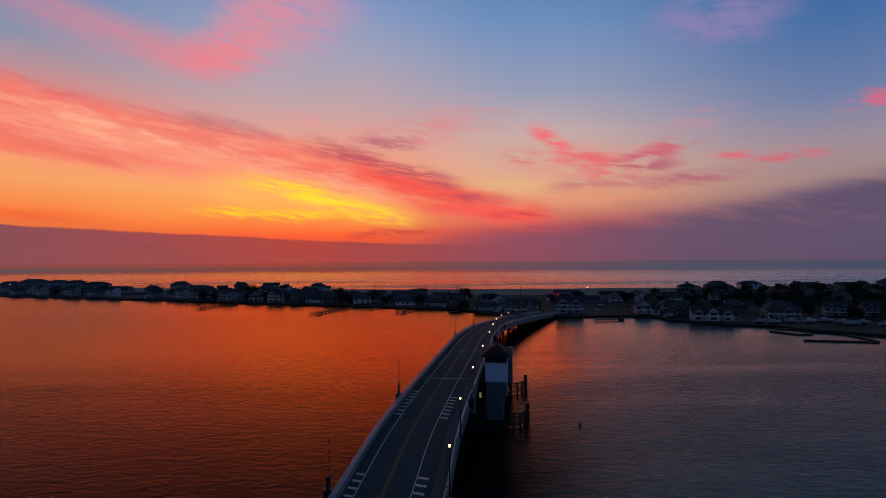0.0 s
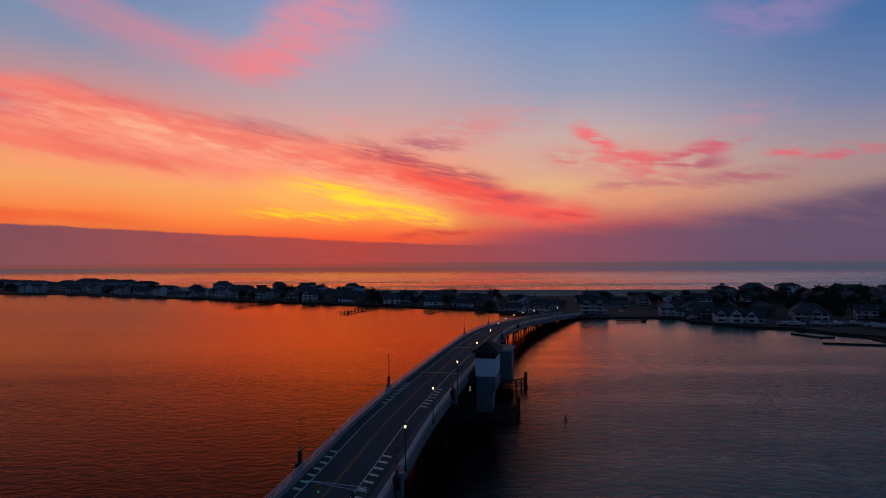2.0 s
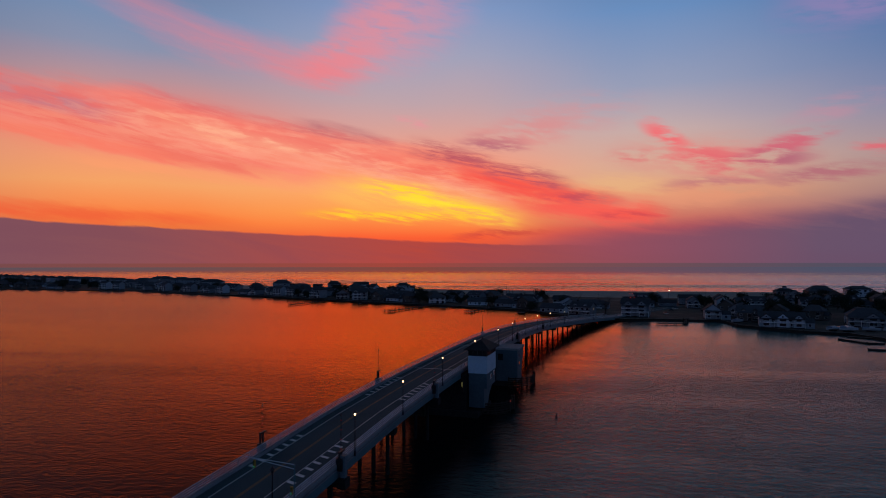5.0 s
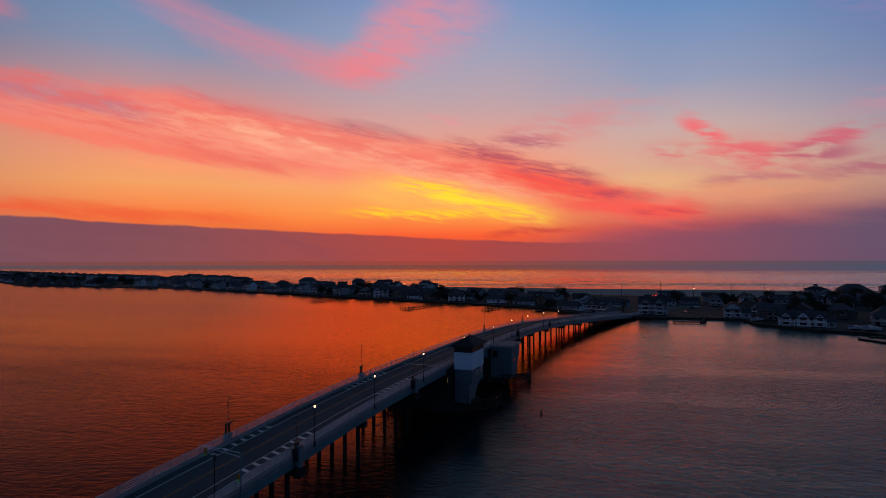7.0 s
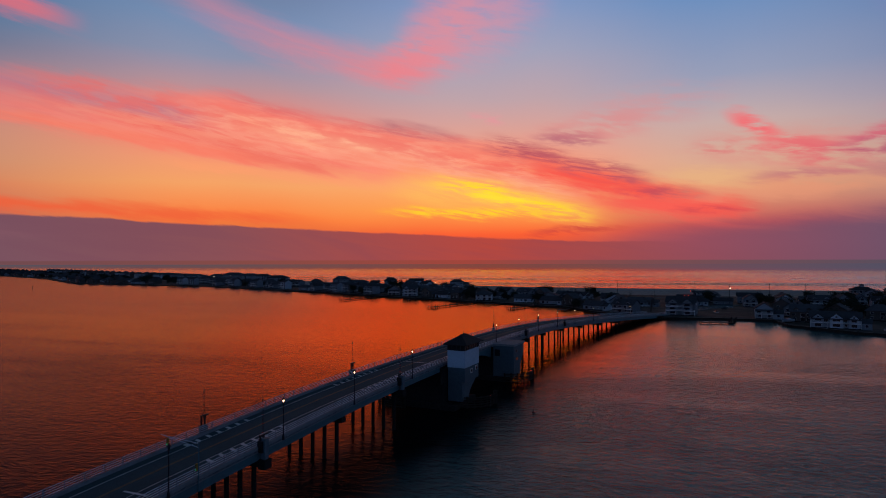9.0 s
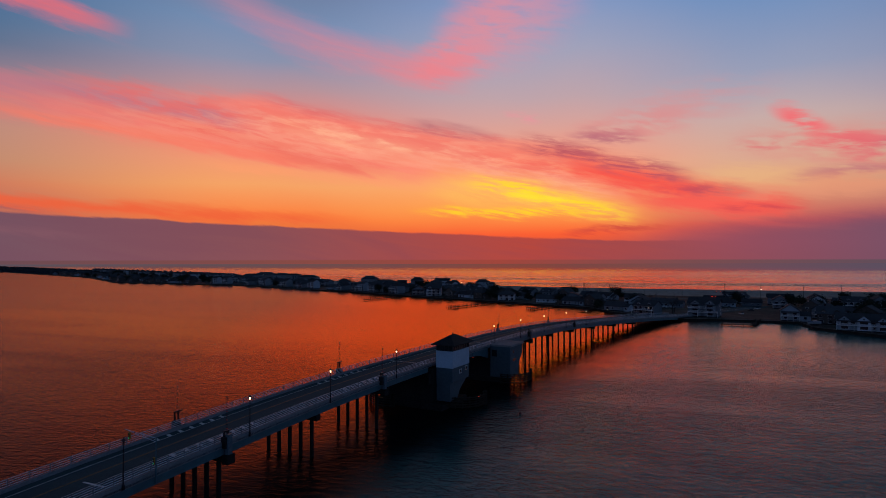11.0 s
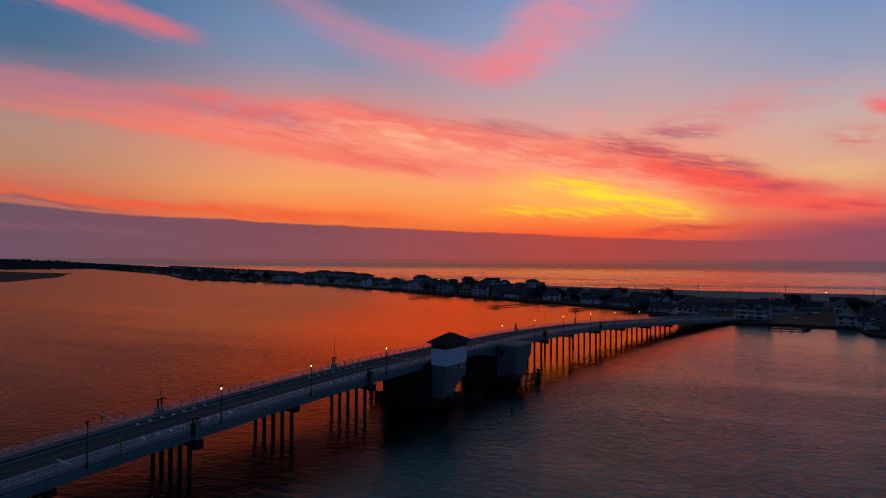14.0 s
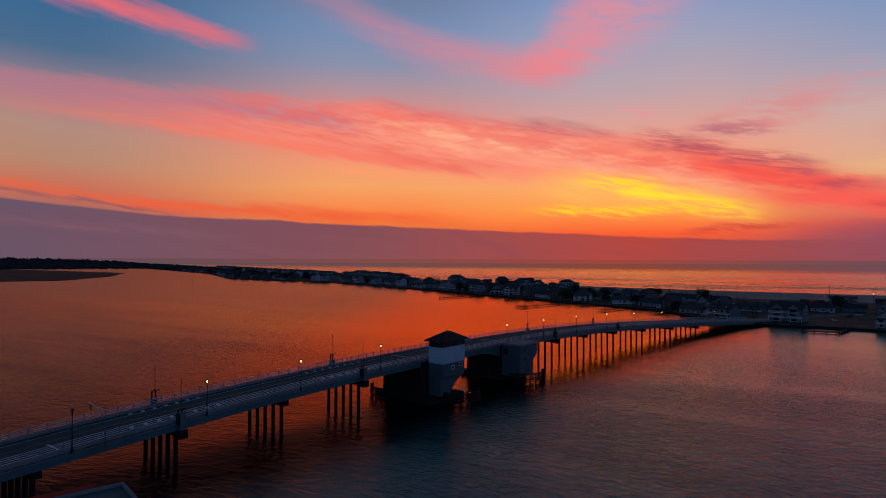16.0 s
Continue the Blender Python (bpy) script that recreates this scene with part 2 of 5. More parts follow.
puff((186, 104, 120), 15.0, 7.0, 7.0, 0.8, 0.05, 0.6, 0.32, 0.6)
puff((178, 98, 116), 23.6, 7.2, 6.0, 0.9, 0.08, 0.75, 0.3, 0.56)
puff((226, 100, 112), 27.2, 8.8, 2.6, 0.7, -0.05, 0.85, 0.32, 0.58)
puff((216, 100, 114), 31.0, 8.5, 4.4, 0.9, 0.02, 0.8, 0.32, 0.58)
puff((230, 150, 118), 13.0, 5.8, 12.0, 1.4, 0.02, 0.65, 0.2, 0.6)
puff((220, 100, 126), 38.5, 12.6, 4.93, 1.5, 0.15, 0.85, 0.34, 0.6)
puff((196, 140, 158), 24.0, 12.2, 5.0, 1.3, 0.12, 0.5, 0.3, 0.6)
puff((148, 130, 178), 26.0, 20.4, 8.0, 3.4, 0.0, 0.7, 0.2, 0.6)
puff((222, 140, 140), 2.5, 13.6, 9.0, 2.8, 0.12, 0.4, 0.3, 0.7)

# the low bank of cloud along the sea and the darker one that climbs to the south
rise = W.math("SUBTRACT", W.math("ADD", EL, W.math("MULTIPLY", W.math("SUBTRACT", fine, 0.5), 1.2)), W.curve(AZ, -6, 60, [(-6, 1.6), (2, 2.5), (12, 3.4), (25, 4.6), (38, 6.8), (60, 8.4)], 30.0))
south_bank = W.ramp(W.math("DIVIDE", W.math("ADD", AZ, 10.0), 60.0, clamp=True), [(0, srgb(186, 74, 78)), (0.3, srgb(146, 78, 94)), (0.55, srgb(106, 82, 106)), (1, srgb(88, 80, 112))])
south_bank = W.mix(W.math("MULTIPLY", W.smooth(fine, 0.46, 0.66), W.math("MULTIPLY", W.smooth(EL, 1.8, 4.0), 0.16)), south_bank, srgb(176, 120, 116))
sky = W.mix(W.math("MULTIPLY", W.math("SUBTRACT", 1.0, W.smooth(rise, -1.5, 0.8)), along(-8, 90, 16)), sky, south_bank)
edge = W.curve(AZ, -90, 8, [(-90, 6.0), (-67, 4.55), (-57, 3.8), (-45, 3.4), (-36, 3.05), (-27, 2.7), (-17, 2.3), (-4, 1.75), (8, 1.6)], 30.0)
low = W.math("SUBTRACT", W.math("ADD", EL, W.math("MULTIPLY", W.math("SUBTRACT", fine, 0.5), 0.5)), edge)
bank = W.ramp(W.math("DIVIDE", W.math("ADD", AZ, 100.0), 150.0, clamp=True), [(0, srgb(76, 70, 98)), (0.22, srgb(106, 84, 102)), (0.42, srgb(138, 80, 86)), (0.59, srgb(182, 72, 62)), (0.7, srgb(148, 76, 84)), (0.82, srgb(104, 80, 104)), (1, srgb(80, 76, 104))])
bank = W.mix(W.math("MULTIPLY", W.smooth(wisps, 0.4, 0.66), 0.22), bank, srgb(116, 68, 88))
sky = W.mix(W.math("MULTIPLY", W.math("SUBTRACT", 1.0, W.smooth(low, -0.14, 0.08)), W.math("SUBTRACT", 1.0, W.smooth(AZ, -3, 9))), sky, bank)
sky = W.mix(W.math("MULTIPLY", W.math("SUBTRACT", 1.0, W.smooth(EL, -0.1, 1.5)), 0.5), sky, bank)
streak((124, 86, 100), [(-92, 6.3), (-80, 5.7), (-70, 5.2), (-62, 4.6), (-52, 4.0)], 0.4, 0.75, 8, 0.6, 0.0, fine)
streak((140, 92, 102), [(-92, 3.8), (-76, 3.4), (-62, 2.6), (-48, 2.0)], 0.7, 0.4, 8, 0.6, 0.0, fine)
# the far sea beyond the edge of the water sheet
sea = W.ramp(W.math("DIVIDE", W.math("ADD", AZ, 100.0), 150.0, clamp=True), [(0, srgb(78, 72, 92)), (0.27, srgb(102, 74, 82)), (0.45, srgb(136, 74, 68)), (0.57, srgb(160, 70, 60)), (0.68, srgb(122, 76, 78)), (0.82, srgb(84, 78, 94)), (1, srgb(74, 78, 100))])
sky = W.mix(W.math("SUBTRACT", 1.0, W.smooth(EL, -0.16, -0.04)), sky, sea)
background = W.add("ShaderNodeBackground")
W.put(background.inputs[0], sky)
background.inputs[1].default_value = 1.0
W.put(W.add("ShaderNodeOutputWorld").inputs[0], background.outputs[0])


# ---- materials ----


def material(name, base, rough=0.7, metal=0.0, vary=0.25, grain=3.0, coarse=0.15, bump=0.15, stain=None, each=0.0):
    """A surface with colour that varies at two scales, a fine relief and, if wanted, stains; each: spread from object to object."""
    m = bpy.data.materials.new(name)
    m.use_nodes = True
    t = Nodes(m.node_tree)
    p = m.node_tree.nodes["Principled BSDF"]
    at = t.add("ShaderNodeTexCoord").outputs["Object"]
    big, small = t.noise(at, coarse, 5, 0.6), t.noise(at, grain, 6, 0.65)
    dark, light = tuple(c * (1 - vary) for c in base), tuple(min(1, c * (1 + vary)) for c in base)
    col = t.mix(t.smooth(small, 0.3, 0.7), dark, light)
    col = t.mix(t.math("MULTIPLY", t.smooth(big, 0.45, 0.7), 0.5), col, stain or tuple(c * 0.6 for c in base))
    if each:
        info = t.add("ShaderNodeObjectInfo").outputs["Random"]
        hsv = t.add("ShaderNodeHueSaturation")
        t.put(hsv.inputs["Value"], t.math("ADD", 1.0 - each, t.math("MULTIPLY", info, 2 * each)))
        t.put(hsv.inputs["Color"], col)
        col = hsv.outputs[0]
    t.put(p.inputs["Base Color"], col)
    t.put(p.inputs["Roughness"], t.math("ADD", rough - 0.08, t.math("MULTIPLY", small, 0.16)))
    p.inputs["Metallic"].default_value = metal
    p.inputs["Specular IOR Level"].default_value = 0.12 if rough > 0.75 else 0.4
    b = t.add("ShaderNodeBump")
    b.inputs["Strength"].default_value, b.inputs["Distance"].default_value = bump, 0.05
    t.put(b.inputs["Height"], small)
    t.put(p.inputs["Normal"], b.outputs[0])
    return m


def glow_material(name, colour, power):
    m = bpy.data.materials.new(name)
    m.use_nodes = True
    p = m.node_tree.nodes["Principled BSDF"]
    p.inputs["Base Color"].default_value = (*colour, 1)
    p.inputs["Emission Color"].default_value = (*colour, 1)
    p.inputs["Emission Strength"].default_value = power
    return m


ASPHALT = material("asphalt", (0.05, 0.078, 0.084), 0.9, 0, 0.2, 4, 0.08, 0.2)
CONCRETE = material("concrete", (0.18, 0.2, 0.22), 0.8, 0, 0.15, 2, 0.2, 0.2, (0.13, 0.13, 0.13))
SIDEWALK = material("worn_sidewalk", (0.1, 0.11, 0.115), 0.9, 0, 0.2, 3, 0.1, 0.2)
# concrete taken nearly to black: the shade under the deck is in its colour
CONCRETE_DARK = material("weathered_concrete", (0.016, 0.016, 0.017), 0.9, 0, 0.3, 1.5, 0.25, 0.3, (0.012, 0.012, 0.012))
STEEL_BLUE = material("painted_girder", (0.04, 0.11, 0.135), 0.5, 0, 0.15, 1.5, 0.2, 0.1, (0.04, 0.07, 0.08))
CABINET = material("weathered_cabinet_paint", (0.075, 0.115, 0.14), 0.55, 0, 0.2, 3, 0.4, 0.1)
RAIL = material("rail_paint", (0.44, 0.53, 0.6), 0.45, 0.2, 0.1, 3, 0.3, 0.05)
DARK_METAL = material("dark_metal", (0.025, 0.027, 0.03), 0.45, 0.6, 0.2, 5, 0.5, 0.05)
LINE = material("road_paint", (0.62, 0.62, 0.6), 0.7, 0, 0.2, 5, 0.6, 0.1, (0.35, 0.35, 0.34))
LINE_YELLOW = material("yellow_paint", (0.24, 0.13, 0.04), 0.7, 0, 0.2, 5, 0.6, 0.1)
TIMBER = material("creosoted_timber", (0.025, 0.021, 0.018), 0.9, 0, 0.3, 4, 0.4, 0.4, None, 0.25)
DOCK_WOOD = material("weathered_planks", (0.16, 0.14, 0.12), 0.9, 0, 0.3, 4, 0.4, 0.4, None, 0.25)
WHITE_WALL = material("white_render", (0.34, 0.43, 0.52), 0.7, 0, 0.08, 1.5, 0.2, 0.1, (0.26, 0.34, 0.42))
GREY_WALL = material("grey_block", (0.048, 0.082, 0.1), 0.75, 0, 0.15, 1.5, 0.25, 0.2)
SHINGLE = material("dark_shingle", (0.026, 0.025, 0.027), 0.8, 0, 0.3, 3, 0.4, 0.3)
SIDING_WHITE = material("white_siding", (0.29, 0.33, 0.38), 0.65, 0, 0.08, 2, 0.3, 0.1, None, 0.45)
SIDING_GREY = material("grey_shingle_siding", (0.17, 0.18, 0.2), 0.8, 0, 0.2, 3, 0.3, 0.3, None, 0.25)
SIDING_CEDAR = material("cedar_siding", (0.09, 0.072, 0.062), 0.8, 0, 0.2, 3, 0.3, 0.3, None, 0.25)
ROOF = material("asphalt_shingle", (0.05, 0.052, 0.058), 0.85, 0, 0.25, 3, 0.3, 0.3, None, 0.35)
TRIM = material("white_trim", (0.7, 0.7, 0.7), 0.5, 0, 0.05, 3, 0.3, 0.05)
FAR_TREES = material("far_trees", (0.025, 0.03, 0.035), 0.95, 0, 0.4, 0.05, 0.01, 0.0)
PANE = material("window_glass", (0.015, 0.018, 0.022), 0.08, 0, 0.05, 1, 0.1, 0.0)
SAND = material("sand", (0.3, 0.26, 0.22), 0.9, 0, 0.2, 0.3, 0.03, 0.2, (0.17, 0.15, 0.12))
GRASS = material("winter_grass", (0.05, 0.046, 0.038), 0.95, 0, 0.4, 0.25, 0.035, 0.4, (0.14, 0.12, 0.1))
MARSH = material("marsh_grass", (0.055, 0.04, 0.028), 0.95, 0, 0.35, 0.3, 0.02, 0.5, (0.05, 0.04, 0.03))
BARK = material("bark", (0.06, 0.045, 0.035), 0.95, 0, 0.3, 5, 0.5, 0.4)
LEAF = material("evergreen_leaves", (0.022, 0.03, 0.02), 0.9, 0, 0.4, 1.0, 0.2, 0.1, None, 0.3)
TWIG = material("bare_twigs", (0.06, 0.05, 0.042), 0.95, 0, 0.3, 1.0, 0.2, 0.1, None, 0.3)
HULL = material("white_hull", (0.3, 0.33, 0.37), 0.35, 0, 0.05, 2, 0.2, 0.02, None, 0.15)
CANVAS = material("boat_cover", (0.14, 0.17, 0.22), 0.8, 0, 0.1, 2, 0.3, 0.1, None, 0.3)
SIGNAL_YELLOW = material("signal_housing", (0.3, 0.17, 0.02), 0.5, 0, 0.1, 3, 0.5, 0.05)
RED_PAINT = material("red_paint", (0.45, 0.03, 0.02), 0.5, 0, 0.15, 2, 0.3, 0.1)
WHITE_PAINT = material("white_paint", (0.7, 0.7, 0.7), 0.5, 0, 0.08, 3, 0.3, 0.05)
RUBBER = material("tyre_rubber", (0.02, 0.02, 0.02), 0.85, 0, 0.2, 5, 0.5, 0.1)
LAMP_GLOW = glow_material("lamp_glass", (1.0, 0.58, 0.28), 4.2)
RED_GLOW = glow_material("red_signal", (1.0, 0.03, 0.02), 7.0)
CHANNEL_GLOW = glow_material("channel_red", (1.0, 0.06, 0.03), 2.0)
GREEN_GLOW = glow_material("green_signal", (0.05, 1.0, 0.35), 0.13)
PORCH_GLOW = glow_material("porch_lamp", (1.0, 0.75, 0.5), 6.0)
ROOM_GLOW = glow_material("lit_window", (0.9, 0.8, 0.25), 0.15)

WATER = bpy.data.materials.new("bay_water")
WATER.use_nodes = True
WATER.node_tree.nodes.remove(WATER.node_tree.nodes["Principled BSDF"])
w = Nodes(WATER.node_tree)
at = w.add("ShaderNodeTexCoord").outputs["Object"]


def stretched(sx, sy, turn):
    n = w.add("ShaderNodeMapping")
    w.put(n.inputs[0], at)
    n.inputs["Rotation"].default_value, n.inputs["Scale"].default_value = (0, 0, turn), (sx, sy, 1.0)
    return n.outputs[0]


swell = w.noise(stretched(0.55, 1.0, 0.5), 0.3, 3, 0.5, 1.3)
chop = w.noise(stretched(0.62, 1.0, 0.25), 0.62, 4, 0.62, 1.2)
ripple = w.noise(stretched(0.6, 1.0, 0.7), 1.9, 3, 0.6, 0.3)
calm = w.noise(stretched(0.25, 1.0, 0.3), 0.02, 4, 0.6, 0.5)
slick = w.noise(stretched(0.12, 1.0, 0.1), 0.05, 4, 0.6)
height = w.math("ADD", w.math("MULTIPLY", swell, 0.75), w.math("ADD", w.math("MULTIPLY", chop, 0.5), w.math("MULTIPLY", ripple, 0.2)))
wb = w.add("ShaderNodeBump")
here = w.add("ShaderNodeSeparateXYZ")
w.put(here.inputs[0], at)
open_sea = w.smooth(w.math("ADD", here.outputs[1], w.math("MULTIPLY", here.outputs[0], 0.28)), 840, 900)
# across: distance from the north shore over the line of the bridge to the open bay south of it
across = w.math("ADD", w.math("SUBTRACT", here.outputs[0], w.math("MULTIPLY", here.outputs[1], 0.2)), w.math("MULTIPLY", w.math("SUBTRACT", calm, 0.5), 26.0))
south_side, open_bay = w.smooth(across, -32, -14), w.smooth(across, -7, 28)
bay_waves = w.math("ADD", 0.16, w.math("ADD", w.math("MULTIPLY", w.smooth(calm, 0.35, 0.65), 0.14), w.math("MULTIPLY", w.smooth(slick, 0.4, 0.62), 0.08)))
bay_waves = w.math("MULTIPLY", w.math("ADD", bay_waves, w.math("MULTIPLY", w.math("MULTIPLY", open_bay, w.math("ADD", 0.55, w.math("MULTIPLY", w.smooth(calm, 0.3, 0.62), 0.45))), 0.4)), w.math("SUBTRACT", 1.0, w.math("MULTIPLY", w.smooth(here.outputs[1], 90, 320), 0.65)))
lines = w.noise(stretched(0.12, 1.0, -0.2), 0.012, 5, 0.65, 0.3)
sea_waves = w.math("ADD", 0.35, w.math("MULTIPLY", w.smooth(lines, 0.42, 0.6), 0.75))
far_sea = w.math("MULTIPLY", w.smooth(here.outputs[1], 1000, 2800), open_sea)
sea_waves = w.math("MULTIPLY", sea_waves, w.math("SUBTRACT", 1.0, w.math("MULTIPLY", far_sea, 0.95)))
w.put(wb.inputs["Strength"], w.math("ADD", w.math("MULTIPLY", bay_waves, w.math("SUBTRACT", 1.0, open_sea)), w.math("MULTIPLY", sea_waves, open_sea)))
wb.inputs["Distance"].default_value = 1.0
w.put(wb.inputs["Height"], height)
body, gloss, facing, blend = w.add("ShaderNodeBsdfDiffuse"), w.add("ShaderNodeBsdfGlossy"), w.add("ShaderNodeFresnel"), w.add("ShaderNodeMixShader")
# body colour zoned to carry the dawn reflection: red-brown mid-bay, greyer west, greener south
dawn_red = w.smooth(w.math("ADD", here.outputs[1], w.math("MULTIPLY", here.outputs[0], 2.1)), -130, 210)
north_body = w.mix(dawn_red, (0.014, 0.014, 0.016), (0.1, 0.027, 0.011))
# near black by the bridge: its shade and reflection put into the water colour
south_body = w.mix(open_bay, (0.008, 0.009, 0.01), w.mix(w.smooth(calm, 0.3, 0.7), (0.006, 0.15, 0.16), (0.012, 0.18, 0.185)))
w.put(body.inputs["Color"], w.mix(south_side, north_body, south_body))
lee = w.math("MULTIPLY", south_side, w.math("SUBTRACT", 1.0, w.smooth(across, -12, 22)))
# sheen raised beside the far spans to paint a brighter red reflection
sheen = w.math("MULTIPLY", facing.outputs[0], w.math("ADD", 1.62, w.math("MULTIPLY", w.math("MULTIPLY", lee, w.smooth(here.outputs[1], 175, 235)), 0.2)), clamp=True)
# reflection tints painted by place: red dawn glow north, cooler open bay south
low_north = w.mix(dawn_red, (0.07, 0.066, 0.07), (0.23, 0.07, 0.026))
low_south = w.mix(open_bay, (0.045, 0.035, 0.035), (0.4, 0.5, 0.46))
high_north = w.mix(dawn_red, (0.44, 0.3, 0.23), (0.92, 0.28, 0.085))
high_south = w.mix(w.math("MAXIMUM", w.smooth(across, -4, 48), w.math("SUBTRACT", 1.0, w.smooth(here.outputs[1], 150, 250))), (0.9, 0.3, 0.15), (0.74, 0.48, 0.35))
# reflection tint darkened beside the near spans to stand for the bridge's shade
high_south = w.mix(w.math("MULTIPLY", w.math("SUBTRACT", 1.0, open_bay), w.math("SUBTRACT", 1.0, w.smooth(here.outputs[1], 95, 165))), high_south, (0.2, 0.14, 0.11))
# orange glints inshore and the dull horizon put into the sea's reflection tint
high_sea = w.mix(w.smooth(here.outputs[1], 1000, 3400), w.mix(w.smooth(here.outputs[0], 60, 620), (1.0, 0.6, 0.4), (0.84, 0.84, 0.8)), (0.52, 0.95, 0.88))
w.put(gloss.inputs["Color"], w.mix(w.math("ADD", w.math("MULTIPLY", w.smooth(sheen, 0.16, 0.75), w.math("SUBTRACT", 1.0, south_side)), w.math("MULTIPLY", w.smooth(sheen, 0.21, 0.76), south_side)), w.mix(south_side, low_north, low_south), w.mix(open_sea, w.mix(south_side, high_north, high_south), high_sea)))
# unresolved waves: rougher in the far bay, smoother again on the open sea beyond the surf
far_bay = w.math("MULTIPLY", w.math("MULTIPLY", w.smooth(here.outputs[1], 160, 460), w.math("SUBTRACT", 1.0, open_sea)), w.math("SUBTRACT", 1.0, w.math("MULTIPLY", lee, 0.9)))
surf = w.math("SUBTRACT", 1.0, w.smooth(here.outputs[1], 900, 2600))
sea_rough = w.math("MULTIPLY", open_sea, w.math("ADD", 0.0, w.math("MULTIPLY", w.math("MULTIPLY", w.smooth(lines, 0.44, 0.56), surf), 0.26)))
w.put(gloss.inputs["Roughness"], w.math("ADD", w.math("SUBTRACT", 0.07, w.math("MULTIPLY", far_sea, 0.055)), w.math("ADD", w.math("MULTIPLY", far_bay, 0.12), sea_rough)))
facing.inputs["IOR"].default_value = 1.33
# at low angles the faces of the waves that lean to the west are the ones seen
lean = w.add("ShaderNodeVectorMath")
w.put(lean.inputs[0], wb.outputs[0]), w.put(lean.inputs[1], w.vec(0.0, w.math("MULTIPLY", far_bay, -0.045), 0.0))
level = w.add("ShaderNodeVectorMath")
level.operation = "NORMALIZE"
w.put(level.inputs[0], lean.outputs[0])
for n in (body, gloss, facing):
    w.put(n.inputs["Normal"], level.outputs[0])
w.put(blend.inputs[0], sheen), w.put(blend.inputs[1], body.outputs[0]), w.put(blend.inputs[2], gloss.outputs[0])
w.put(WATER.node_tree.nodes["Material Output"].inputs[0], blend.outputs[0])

# ---- making meshes ----


def box(bm, x0, y0, z0, x1, y1, z1, m=None):
    v = [bm.verts.new((x, y, z)) for z in (z0, z1) for x, y in ((x0, y0), (x1, y0), (x1, y1), (x0, y1))]
    for f in ((3, 2, 1, 0), (4, 5, 6, 7), (0, 1, 5, 4), (1, 2, 6, 5), (2, 3, 7, 6), (3, 0, 4, 7)):
        bm.faces.new([v[i] for i in f])
    if m:
        bmesh.ops.transform(bm, matrix=m, verts=v)
    return v


def tube(bm, a, b, r0, r1=None, n=8):
    """A tapered round bar from a to b."""
    a, b = Vector(a), Vector(b)
    r1 = r0 if r1 is None else r1
    q = (b - a).to_track_quat("Z", "Y")
    rings = [[bm.verts.new(c + q @ Vector((r * math.cos(k * math.tau / n), r * math.sin(k * math.tau / n), 0))) for k in range(n)] for c, r in ((a, r0), (b, r1))]
    for k in range(n):
        bm.faces.new((rings[0][k], rings[0][(k + 1) % n], rings[1][(k + 1) % n], rings[1][k]))
    bm.faces.new(rings[0][::-1]), bm.faces.new(rings[1])


def pipe(bm, points, r, n=4):
    """One bent bar through the points."""
    rings = []
    for i, p in enumerate(points):
        d = points[min(i + 1, len(points) - 1)] - points[max(i - 1, 0)]
        q = d.to_track_quat("Z", "Y")
        rings.append([bm.verts.new(p + q @ Vector((r * math.cos((k + 0.5) * math.tau / n), r * math.sin((k + 0.5) * math.tau / n), 0))) for k in range(n)])
    for a, b in zip(rings, rings[1:]):
        for k in range(n):
            bm.faces.new((a[k], a[(k + 1) % n], b[(k + 1) % n], b[k]))
    bm.faces.new(rings[0][::-1]), bm.faces.new(rings[-1])


def lathe(bm, profile, n=12, at=(0, 0, 0)):
    """A turned body from (radius, height) pairs."""
    rings = [[bm.verts.new((at[0] + r * math.cos(k * math.tau / n), at[1] + r * math.sin(k * math.tau / n), at[2] + z)) for k in range(n)] for r, z in profile]
    for lo, hi in zip(rings, rings[1:]):
        for k in range(n):
            bm.faces.new((lo[k], lo[(k + 1) % n], hi[(k + 1) % n], hi[k]))
    bm.faces.new(rings[0][::-1]), bm.faces.new(rings[-1])


def prism(bm, outline, z0, z1):
    """A solid between two heights over a plan outline that runs anticlockwise."""
    lo, hi = [bm.verts.new((x, y, z0)) for x, y in outline], [bm.verts.new((x, y, z1)) for x, y in outline]
    k = len(outline)
    for i in range(k):
        bm.faces.new((lo[i], lo[(i + 1) % k], hi[(i + 1) % k], hi[i]))
    bm.faces.new(lo[::-1]), bm.faces.new(hi)


def mesh(name, bm, mat):
    me = bpy.data.meshes.new(name)
    bm.normal_update()
    bm.to_mesh(me)
    bm.free()
    me.materials.append(mat)
    return me


def part(name, bm, mat, parent=None, label=""):
    ob = new(name, mesh(name, bm, mat) if isinstance(bm, bmesh.types.BMesh) else bm)
    ob.parent = parent
    if label:
        ob["label"] = label
    return ob


def thing(name, m, label, category, group="", kind=""):
    ob = new(name)
    ob.matrix_world = m
    return tagged(ob, label, category, group, kind)


# ---- water and land ----
bm = bmesh.new()
prism(bm, [(-9000, -3000), (9000, -3000), (9000, 9000), (-9000, 9000)], -4, 0)
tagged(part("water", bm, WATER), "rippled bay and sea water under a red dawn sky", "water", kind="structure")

SHORE = ((-4600, 2480), (-2040, 1375), (-1184, 1013), (-853, 800), (-717, 786), (-559, 772), (-457, 728), (-366, 686), (-289, 658), (-209, 615), (-144, 582), (-58, 545), (-2, 514), (20, 508), (43, 468), (72, 436), (91, 431), (123, 434), (161, 432), (162, 400), (189, 370), (210, 362), (219, 335), (242, 314), (420, 250), (1500, -180))


